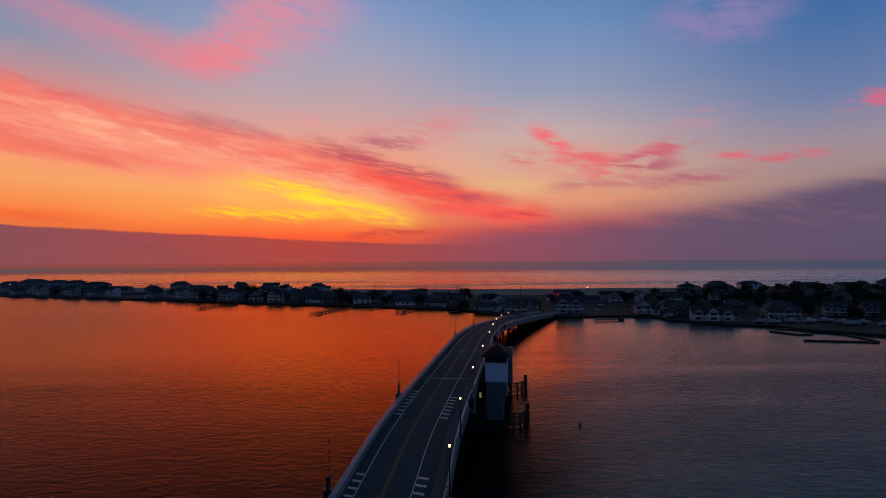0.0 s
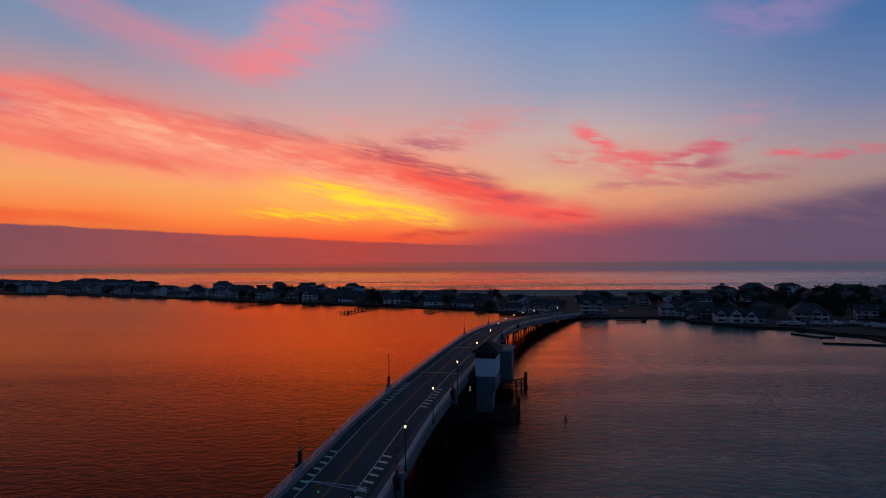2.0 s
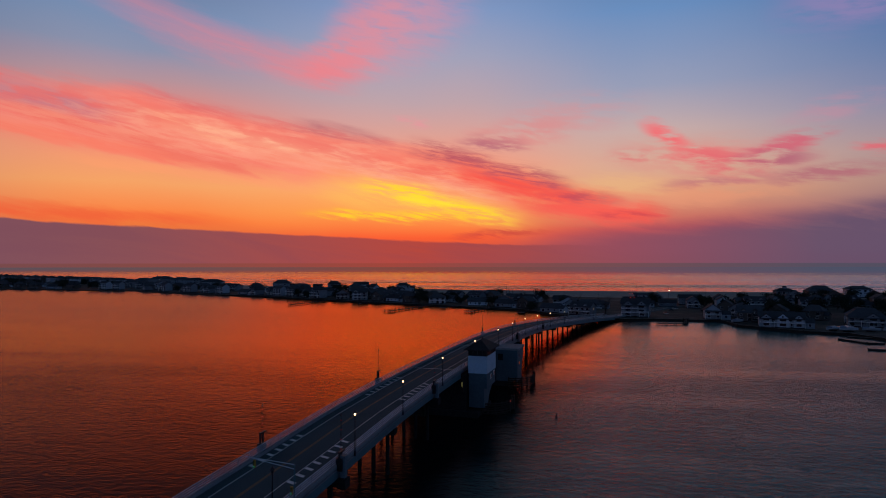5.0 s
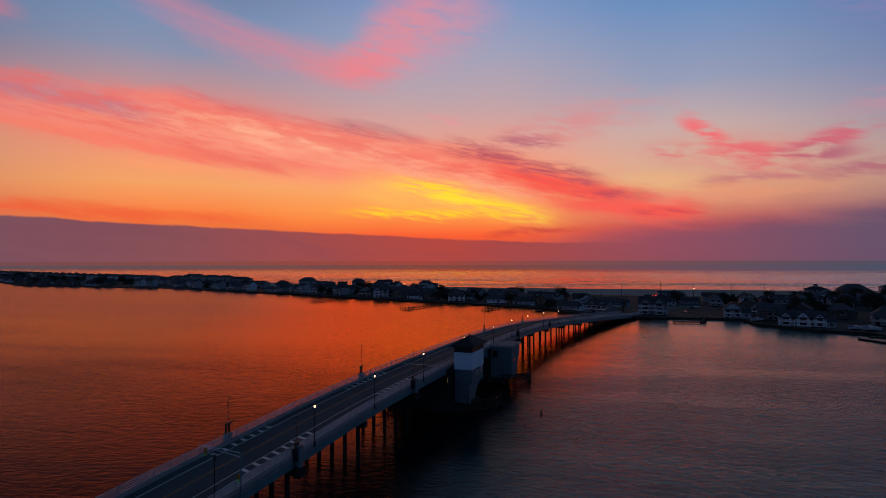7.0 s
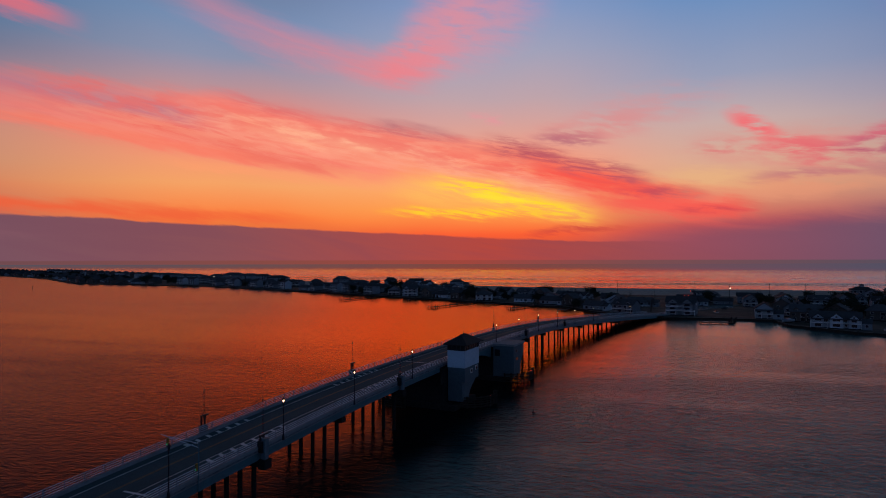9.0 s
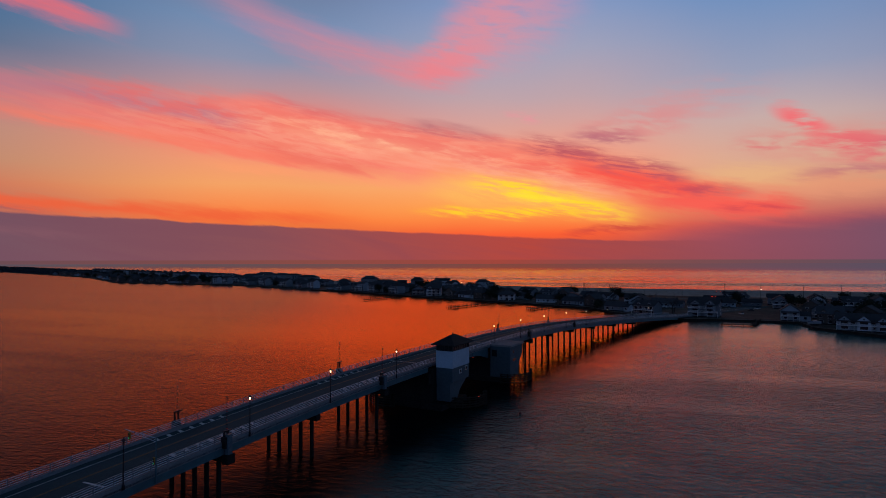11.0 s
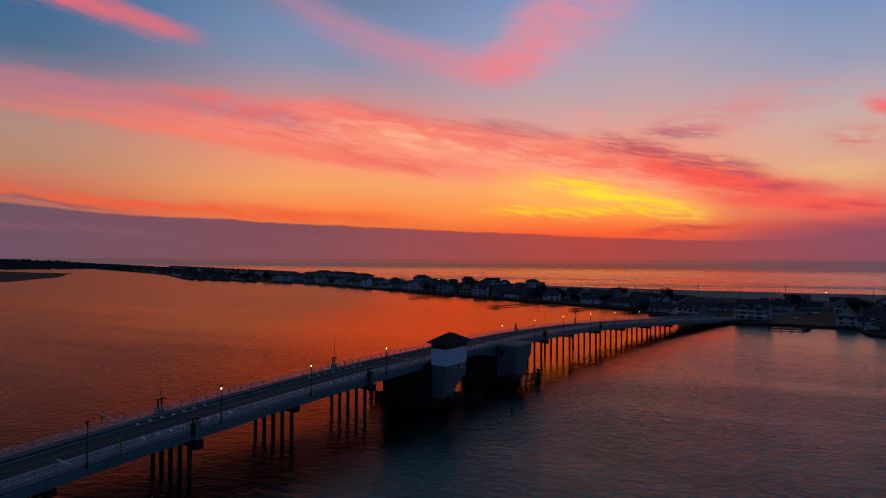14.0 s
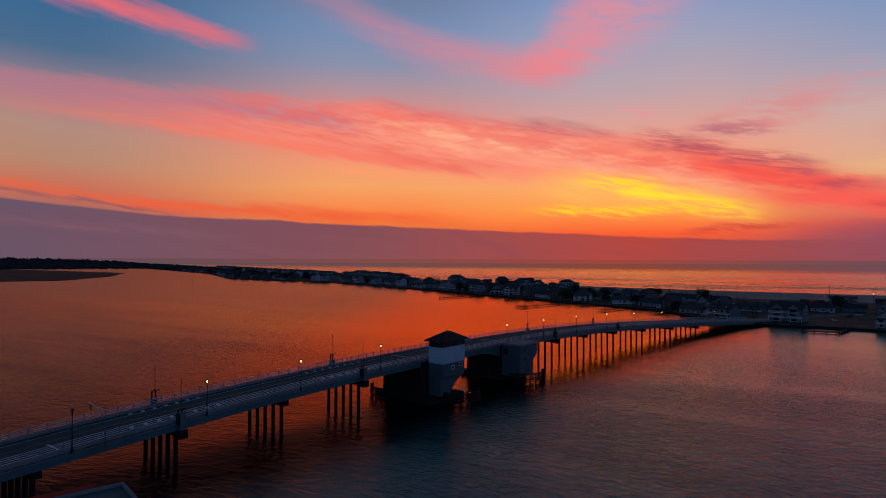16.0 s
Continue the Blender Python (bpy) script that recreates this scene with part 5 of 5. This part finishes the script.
def tree(m, height, spread, bare, label, seed):
    r = random.Random(seed)
    ob = thing("tree", m, label, "tree", "yard trees")
    bm = bmesh.new()
    tube(bm, (0, 0, -0.5), (0.1, 0.1, height * 0.45), 0.28, 0.16, 7)
    tips = []
    for k in range(9):
        a, z = r.uniform(0, math.tau), height * r.uniform(0.18, 0.5)
        e = Vector((math.cos(a) * spread * r.uniform(0.5, 0.9), math.sin(a) * spread * r.uniform(0.5, 0.9), height * r.uniform(0.5, 0.95)))
        tube(bm, (0.05, 0.05, z), e, 0.1, 0.03, 5)
        tips.append(e)
        for j in range(3 if bare else 1):
            f = e + Vector((r.uniform(-1.2, 1.2), r.uniform(-1.2, 1.2), r.uniform(0.2, 1.4)))
            tube(bm, e * 0.75, f, 0.05, 0.015, 4)
            tips.append(f)
    part("trunk", bm, BARK, ob)
    bm = bmesh.new()
    for k in range(260 if bare else 620):
        c = r.choice(tips) * r.uniform(0.72, 1.05) + Vector((r.gauss(0, 0.55), r.gauss(0, 0.55), r.gauss(0, 0.5)))
        if not bare:
            c = c + Vector((r.gauss(0, spread * 0.22), r.gauss(0, spread * 0.22), r.gauss(0, height * 0.1)))
        s = r.uniform(0.08, 0.16) if bare else r.uniform(0.34, 0.7)
        q = Euler((r.uniform(0, 6), r.uniform(0, 6), r.uniform(0, 6))).to_matrix()
        v = [bm.verts.new(c + q @ Vector(p)) for p in ((-s, -s * 0.6, 0), (s, -s * 0.5, 0.05), (s * 0.8, s * 0.6, 0), (-s * 0.7, s * 0.7, 0.06))]
        bm.faces.new(v)
    part("crown", bm, TWIG if bare else LEAF, ob)
    return ob


stock = [
    tree(stand(-86, 572), 10.5, 5.5, False, "dense dark evergreen tree at the water's edge", 1),
    tree(stand(-236, 752), 9, 6, False, "broad dark evergreen tree behind the dune", 2),
    tree(stand(262, 470), 9, 4.5, False, "dark evergreen tree among the houses", 3),
    tree(stand(4, 640), 13, 6, True, "bare spreading winter tree", 4),
    tree(stand(16, 632), 12, 5, True, "bare upright winter tree", 5),
    tree(stand(278, 500), 7, 3.5, False, "rounded dark evergreen shrub", 6),
]
spots = [(-10, 640, 3), (22, 645, 4), (30, 640, 3), (-425, 800, 4), (-408, 800, 3), (-368, 790, 3), (-256, 748, 1), (-240, 756, 0), (-226, 745, 1), (-95, 578, 2), (-80, 580, 5)]
for k in range(270):
    px = rng.uniform(185, 560)
    spots.append((px, rng.uniform(bay(px) + 32, front(px) - (12 if px > 330 else 85)), rng.choice((0, 0, 1, 2, 2, 5))))
for k in range(260):
    px = rng.uniform(-1300, 180)
    spots.append((px, rng.uniform(bay(px) + 9, front(px) - (16 if px < -140 else 75)), rng.choice((0, 1, 2, 2, 3, 4, 5, 5))))
for px, py, k in spots:
    if clear(px, py, 8.5):
        s = rng.uniform(0.75, 1.25)
        copy_thing(stock[k], stand(px, py, rng.uniform(0, 360)) @ Matrix.Diagonal((s, s, s, 1)))

# far woods and roofs up the coast, too far off to tell apart
bm = bmesh.new()
for k in range(5200):
    px = -1450 - 3200 * rng.random() ** 1.3
    py = rng.uniform(bay(px) + 8, front(px) + 10)
    hgt, r0 = rng.uniform(5, 13), rng.uniform(4, 9)
    if k % 2:
        u, a = rng.random(), radians(rng.uniform(53, 78))
        px, py = 98 - (2420 + 2450 * u) * math.sin(a), (2420 + 2450 * u) * math.cos(a)
        hgt, r0 = (rng.uniform(7, 15) + 26 * u) * min(1.5, max(0.25, (a - 0.91) / 0.23)) * rng.uniform(0.7, 1.15), rng.uniform(6, 16)
        if py > front(px) + 10:
            continue
    base, mid = [], []
    for j in range(6):
        a = j * math.tau / 6 + rng.uniform(-0.3, 0.3)
        base.append(bm.verts.new((px + r0 * math.cos(a), py + r0 * math.sin(a), 0.3)))
        mid.append(bm.verts.new((px + r0 * rng.uniform(0.5, 1.0) * math.cos(a), py + r0 * rng.uniform(0.5, 1.0) * math.sin(a), hgt * rng.uniform(0.6, 0.85))))
    tip = bm.verts.new((px + rng.uniform(-2, 2), py, hgt))
    for j in range(6):
        bm.faces.new((base[j], base[(j + 1) % 6], mid[(j + 1) % 6], mid[j])), bm.faces.new((mid[j], mid[(j + 1) % 6], tip))
tagged(part("far_woods", bm, FAR_TREES), "dark far woods and roofs along the coast", "woods", kind="stuff")
bm = bmesh.new()
prism(bm, [(-4900, 700), (-2240, 560), (-2110, 990), (-2150, 1290), (-2000, 1420), (-4900, 3000)], -1, 0.8)
tagged(part("ground_mainland", bm, MARSH), "far low mainland shore across the bay", "land", kind="structure")

# ---- bulkheads, docks and boats ----


def wall_run(a, b, name, label, top=1.55):
    """A timber bulkhead from a to b with a cap and piles."""
    a, b = Vector((*a, 0)), Vector((*b, 0))
    L = (b - a).length
    m = Matrix.Translation(a) @ pose(0, 0, 0, 0, 0, math.degrees(math.atan2(b.y - a.y, b.x - a.x)))
    ob = thing(name, m, label, "bulkhead", "timber bulkheads", "structure")
    bm = bmesh.new()
    box(bm, 0, -0.35, -2, L, -0.05, top)
    part("sheeting", bm, TIMBER, ob)
    bm = bmesh.new()
    box(bm, -0.1, -0.6, top, L + 0.1, 0.05, top + 0.2)
    part("cap", bm, DOCK_WOOD, ob)
    n = max(2, int(L / 7))
    for k in range(n + 1):
        bm = bmesh.new()
        tube(bm, (L * k / n, -0.55, -2), (L * k / n, -0.55, top + 0.45), 0.2, 0.17, 7)
        part("post", bm, TIMBER, ob)


for a, b in zip(SHORE[7:-1], SHORE[8:]):
    wall_run(a, (min(b[0], 520), b[1]) if b[0] < 600 else (520, 210), "bulkhead", "dark timber bulkhead along the bay shore")
for a, b in (((195, 341), (201, 325)), ((201, 325), (209, 325)), ((190, 302), (222, 293)), ((229, 342), (223, 294)), ((204, 352), (240, 338))):
    wall_run(a, b, "breakwater", "low dark timber breakwater of the marina", 0.7)


def dock(a, b, width, tee=0.0, z=1.3):
    a, b = Vector((*a, 0)), Vector((*b, 0))
    L = (b - a).length
    m = Matrix.Translation(a) @ pose(0, 0, 0, 0, 0, math.degrees(math.atan2(b.y - a.y, b.x - a.x)))
    ob = thing("dock", m, "weathered timber dock on dark piles", "dock", "bay docks")
    bm = bmesh.new()
    box(bm, 0, -width / 2, z, L, width / 2, z + 0.2)
    part("decking", bm, TIMBER, ob)
    for s in (-1, 1):
        bm = bmesh.new()
        box(bm, 0, s * width / 2 - 0.1, z - 0.3, L, s * width / 2 + 0.1, z)
        part("stringer", bm, TIMBER, ob)
        for k in range(int(L / 6) + 1):
            bm = bmesh.new()
            tube(bm, (k * 6, s * (width / 2 + 0.2), -3), (k * 6, s * (width / 2 + 0.2), z + 1.9), 0.26, 0.22, 7)
            part("post", bm, TIMBER, ob)
    if tee:
        bm = bmesh.new()
        box(bm, -3, -tee, z, 0, tee, z + 0.15)
        part("platform", bm, DOCK_WOOD, ob)
        for x in (-2.8, -0.2):
            for k in range(5):
                bm = bmesh.new()
                y = -tee + 2 * tee * k / 4
                tube(bm, (x, y, -3), (x, y, z + 1.5), 0.18, 0.15, 7)
                part("post", bm, TIMBER, ob)


dock((-205, 530), (-184, 634), 2.0, 0)
dock((-90.5, 474), (-64, 560), 2.2, 5)
dock((-23, 480), (-5, 528), 2.2, 4)
dock((19, 478), (28, 508), 2.8, 4)
dock((-142, 560), (-120, 572), 2.8, 3)
dock((-52, 520), (-38, 538), 2.8, 3)
dock((113, 408), (131, 409), 4.5, 0, 1.0)
dock((131, 408), (137, 432), 2.4, 0, 1.0)


def boat(m, L, label):
    ob = thing("boat", m, label, "boat", "marina boats")
    bm = bmesh.new()
    rings = []
    for k in range(9):
        t = k / 8
        half = 0.36 * min(1, (1 - t) * 2.2 + 0.02) ** 0.6 * 0.42 * L * 0.8
        rings.append([bm.verts.new((L * (t - 0.5), y, z)) for y, z in ((-half, 1.3 + 0.5 * t), (-half * 0.75, 0.4), (0, 0.0 + 0.35 * t * t), (half * 0.75, 0.4), (half, 1.3 + 0.5 * t))])
    for a, b in zip(rings, rings[1:]):
        for i in range(4):
            bm.faces.new((a[i], a[i + 1], b[i + 1], b[i]))
        bm.faces.new((a[0], b[0], b[4], a[4]))
    bm.faces.new(rings[0])
    bmesh.ops.recalc_face_normals(bm, faces=bm.faces)
    part("hull", bm, HULL, ob)
    bm = bmesh.new()
    v = box(bm, -0.15 * L, -0.13 * L, 1.3, 0.18 * L, 0.13 * L, 2.3)
    for q in v[4:]:
        q.co.x *= 0.75
        q.co.y *= 0.85
    part("cabin", bm, HULL, ob)
    bm = bmesh.new()
    v = box(bm, -0.47 * L, -0.14 * L, 1.35, -0.16 * L, 0.14 * L, 2.1)
    for q in v[4:]:
        q.co.y *= 0.3
    part("cover", bm, CANVAS, ob)
    bm = bmesh.new()
    box(bm, -0.3 * L, -0.5, -0.7, 0.25 * L, 0.5, 0.06)
    part("cradle", bm, TIMBER, ob)


for bx, by, turn, L in ((206, 372, 30, 8), (213, 369, 15, 9.5), (215, 376, 5, 7), (226, 371, -8, 9), (236, 370, 12, 8), (240, 377, 0, 7), (249, 374, -5, 11), (255, 366, 18, 8), (253, 355, 8, 9), (264, 362, -14, 8), (270, 350, 10, 9)):
    boat(Matrix.Translation((bx, by, ground_z(bx, by) + 0.7)) @ pose(0, 0, 0, 0, 0, turn - 20), L, "white motor boat laid up on a cradle by the marina")
boat(Matrix.Translation((165, 412, ground_z(165, 412) + 0.7)) @ pose(0, 0, 0, 0, 0, 20), 8, "covered white boat laid up in a yard")

# ---- roads, poles and lights ----
bm = bmesh.new()
line = [(float(px), front(px) - 62) for px in range(-1500, 900, 40)]
lo, hi = [], []
for px, py in line:
    lo.append(bm.verts.new((px, py - 5.5, 1.53))), hi.append(bm.verts.new((px, py + 5.5, 1.53)))
for k in range(len(line) - 1):
    bm.faces.new((lo[k], lo[k + 1], hi[k + 1], hi[k]))
tagged(part("road", bm, ASPHALT), "dark asphalt shore road behind the dune", "road", kind="structure")


def utility_pole(x, y, top, lit=False):
    g = ground_z(x, y)
    ob = thing("utility_pole", Matrix.Translation((x, y, g)), "wooden utility pole with crossarm and wires" + (" and a street light" if lit else ""), "utility pole", "utility poles")
    h = top - g
    bm = bmesh.new()
    tube(bm, (0, 0, -1), (0, 0, h), 0.22, 0.14, 8)
    part("pole", bm, TIMBER, ob)
    for z in (h - 0.6, h - 1.7):
        bm = bmesh.new()
        box(bm, -0.07, -1.3, z, 0.07, 1.3, z + 0.16)
        part("crossarm", bm, TIMBER, ob)
    bm = bmesh.new()
    lathe(bm, [(0.28, h - 3.6), (0.3, h - 3.4), (0.3, h - 2.5), (0.2, h - 2.4)], 10, (0, -0.45, 0))
    part("transformer", bm, DARK_METAL, ob)
    if lit:
        bm = bmesh.new()
        tube(bm, (0, 0, h - 5), (0, -2.2, h - 4.6), 0.05, 0.05, 6)
        part("bracket", bm, DARK_METAL, ob)
        bm = bmesh.new()
        lathe(bm, [(0.2, -0.3), (0.45, 0.0), (0.2, 0.25)], 8, (0, -2.3, h - 4.6))
        part("street_light", bm, PORCH_GLOW, ob)


POLES = ((-480, 766, 17.5), (-330, 726, 18), (-200, 708, 18), (-64.6, 677.3, 20.3), (-3.7, 666.7, 17.2), (60.5, 662.7, 18.8), (98, 661, 18.2), (137.9, 658.6, 19.4), (170.6, 656.7, 16.5), (207.3, 655.6, 16.6), (239.5, 658, 16.8), (320, 660, 15.5), (396.8, 669.9, 15), (446, 673, 14.2), (520, 680, 15))
for k, (px, py, pz) in enumerate(POLES):
    utility_pole(px, py, pz, k == 8)
for k, (a, b) in enumerate(zip(POLES, POLES[1:])):
    wire = thing("overhead_wire", Matrix(), "thin sagging overhead wires between utility poles", "wire", "overhead wires")
    for o in (-1.2, 0.0, 1.2):
        bm = bmesh.new()
        pts = [Vector(a).lerp(Vector(b), t / 8) + Vector((0, o, -0.45 - 5.0 * (t / 8) * (1 - t / 8) * min(1, (b[0] - a[0]) / 70))) for t in range(9)]
        pipe(bm, pts, 0.035)
        part("cable", bm, DARK_METAL, wire)


def signal(x, y, top, heads):
    g = ground_z(x, y)
    ob = thing("traffic_signal", Matrix.Translation((x, y, g)), "steel traffic signal mast showing red lights", "traffic signal", "junction signals")
    h = top - g
    bm = bmesh.new()
    tube(bm, (0, 0, -0.5), (0, 0, h + 1.0), 0.14, 0.1, 8)
    part("pole", bm, DARK_METAL, ob)
    bm = bmesh.new()
    tube(bm, (0, 0, h + 0.8), (-9, 0, h + 0.9), 0.09, 0.06, 8)
    part("arm", bm, DARK_METAL, ob)
    for hx in heads:
        bm = bmesh.new()
        box(bm, hx - 0.22, -0.2, h - 0.75, hx + 0.22, 0.2, h + 0.5)
        head = part("signal_head", bm, DARK_METAL, ob)
        bm = bmesh.new()
        lathe(bm, [(0.22, 0), (0.26, 0.1), (0.22, 0.3)], 8, (hx, -0.38, h))
        part("red_lens", bm, RED_GLOW, head)


signal(138, 664, 8.0, (-3.6, -7.2))
signal(128, 586, 8.0, (-4.0, -7.0))


def yard_lamp(x, y, z):
    g = ground_z(x, y)
    ob = thing("yard_lamp", Matrix.Translation((x, y, g)), "small lamp glowing on a thin yard post", "lamp", "yard lamps")
    bm = bmesh.new()
    tube(bm, (0, 0, -0.3), (0, 0, z - g), 0.06, 0.05, 6)
    part("post", bm, DARK_METAL, ob)
    bm = bmesh.new()
    lathe(bm, [(0.1, 0), (0.17, 0.12), (0.17, 0.25), (0.08, 0.36)], 8, (0, 0, z - g))
    part("globe", bm, PORCH_GLOW, ob)


yard_lamp(-555, 790, 14.5), yard_lamp(-566, 848, 16), yard_lamp(-404, 770, 13), yard_lamp(-283, 752, 12.5), yard_lamp(-171, 740, 11)
yard_lamp(-133, 716, 7.0), yard_lamp(-14.7, 608.9, 4.7), yard_lamp(25.7, 564.8, 3.4), yard_lamp(32.9, 614.5, 4.5), yard_lamp(225, 455, 9), yard_lamp(475, 664, 6.5), yard_lamp(207, 405, 5.5)

# ---- the waterside shed near the bridge and the float in the bay ----
shed = thing("waterside_shed", Matrix.Translation((19.8, 57.0, 0)) @ pose(0, 0, 0, 0, 0, -18), "blue-grey flat-roofed waterside shed with a red roof beside it", "shed")
bm = bmesh.new()
box(bm, 0, -9, 1.2, 9, 0, 7.5)
part("wall", bm, GREY_WALL, shed)
for a in ((0, -0.3, 9, 0), (0, -9, 0.3, -0.3), (8.7, -9, 9, -0.3), (0.3, -9, 8.7, -8.7)):
    bm = bmesh.new()
    box(bm, a[0], a[1], 7.5, a[2], a[3], 8.0)
    part("coping", bm, CONCRETE, shed)
bm = bmesh.new()
gable(bm, -5, -14, -0.4, -3.5, 6.4, 1.4, 0.3, "y")
part("red_roof", bm, RED_PAINT, shed, "faded red pitched roof")
bm = bmesh.new()
box(bm, -4.8, -13.8, 1.2, -0.4, -3.7, 6.4)
part("annex", bm, SIDING_WHITE, shed)
for x in (-4, 0.5, 4.5, 8.5):
    for y in (-13 if x < 0 else -8.5, -4):
        bm = bmesh.new()
        tube(bm, (x, y, -3), (x, y, 1.2), 0.25, 0.25, 8)
        part("post", bm, TIMBER, shed)
buoy = thing("mooring_buoy", Matrix.Translation((39.9, 153.5, 0)), "small dark mooring buoy floating in the bay", "buoy")
bm = bmesh.new()
lathe(bm, [(0.1, -0.4), (0.35, -0.1), (0.38, 0.25), (0.15, 0.5), (0.06, 1.2)], 10)
part("float", bm, DARK_METAL, buoy)
marker = thing("channel_marker", Matrix.Translation((-742, 636, 0)), "dark channel marker pile in the bay", "marker")
bm = bmesh.new()
tube(bm, (0, 0, -3), (0, 0, 4), 0.3, 0.25, 8)
part("post", bm, TIMBER, marker)
bm = bmesh.new()
box(bm, -0.8, -0.35, 3.2, 0.8, -0.28, 4.6)
part("board", bm, DARK_METAL, marker)

# ---- cars parked on the open lots ----


def car(x, y, turn, paint, label):
    ob = thing("parked_car", Matrix.Translation((x, y, ground_z(x, y))) @ pose(0, 0, 0, 0, 0, turn), label, "car", "parked cars")
    bm = bmesh.new()
    box(bm, -0.9, -2.25, 0.35, 0.9, 2.25, 0.95)
    bmesh.ops.bevel(bm, geom=bm.edges, offset=0.14, segments=2, affect="EDGES")
    body_part = part("body", bm, paint, ob)
    bm = bmesh.new()
    for q in box(bm, -0.8, -1.5, 0.93, 0.8, 1.1, 1.5)[4:]:
        q.co.x *= 0.8
        q.co.y = q.co.y * 0.7 - 0.1
    part("cabin", bm, PANE, body_part)
    for s in (-1, 1):
        for yy in (-1.4, 1.4):
            bm = bmesh.new()
            tube(bm, (s * 0.68, yy, 0.33), (s * 0.9, yy, 0.33), 0.33, 0.33, 10)
            part("wheel", bm, RUBBER, ob)


for cx, cy, ct, paint, label in ((143, 511, 84, DARK_METAL, "dark car parked on an open lot"), (150, 530, 80, WHITE_PAINT, "white car parked on an open lot"), (132, 476, 20, WHITE_PAINT, "white car parked by a grey house"), (168, 508, 78, DARK_METAL, "dark car parked beside a house"), (128, 546, 86, RAIL, "silver car parked along a side street"), (190, 478, 70, WHITE_PAINT, "white car parked between houses"), (48, 540, 80, RAIL, "silver car parked near the bridge approach"), (214, 384, 64, WHITE_PAINT, "white car parked by the marina")):
    car(cx, cy, ct, paint, label)

# ---- a pickup truck climbing the bridge ----
truck = thing("pickup_truck", frame_at(43, -6.9, 0.012), "white pickup truck with red tail lights on the bridge", "truck")
bm = bmesh.new()
v = box(bm, -0.98, -2.9, 0.5, 0.98, 2.9, 1.15)
bmesh.ops.bevel(bm, geom=bm.edges, offset=0.12, segments=2, affect="EDGES")
part("body", bm, WHITE_PAINT, truck)
bm = bmesh.new()
v = box(bm, -0.9, -0.5, 1.12, 0.9, 1.5, 1.95)
for q in v[4:]:
    q.co.x *= 0.82
    q.co.y = -0.35 if q.co.y < 0 else 0.8
part("cab", bm, WHITE_PAINT, truck)
bm = bmesh.new()
v = box(bm, -0.84, -0.56, 1.25, 0.84, 1.3, 1.8)
for q in v[4:]:
    q.co.x *= 0.9
    q.co.y = -0.45 if q.co.y < 0 else 0.8
part("glass", bm, PANE, truck)
for s in (-1, 1):
    bm = bmesh.new()
    box(bm, s * 0.98 - 0.08, -2.9, 1.12, s * 0.98 + 0.0 if s > 0 else s * 0.98 + 0.08, -0.6, 1.4)
    part("bed_side", bm, WHITE_PAINT, truck)
    bm = bmesh.new()
    box(bm, s * 0.8 - 0.07, -2.96, 0.85, s * 0.8 + 0.07, -2.88, 1.1)
    part("tail_light", bm, RED_GLOW, truck, "glowing red tail light")
    for y in (-1.8, 1.9):
        bm = bmesh.new()
        tube(bm, (s * 0.75, y, 0.38), (s * 0.99, y, 0.38), 0.38, 0.38, 14)
        tyre = part("wheel", bm, RUBBER, truck)
        bm = bmesh.new()
        tube(bm, (s * 0.98, y, 0.38), (s * 1.01, y, 0.38), 0.22, 0.2, 12)
        part("rim", bm, RAIL, tyre)
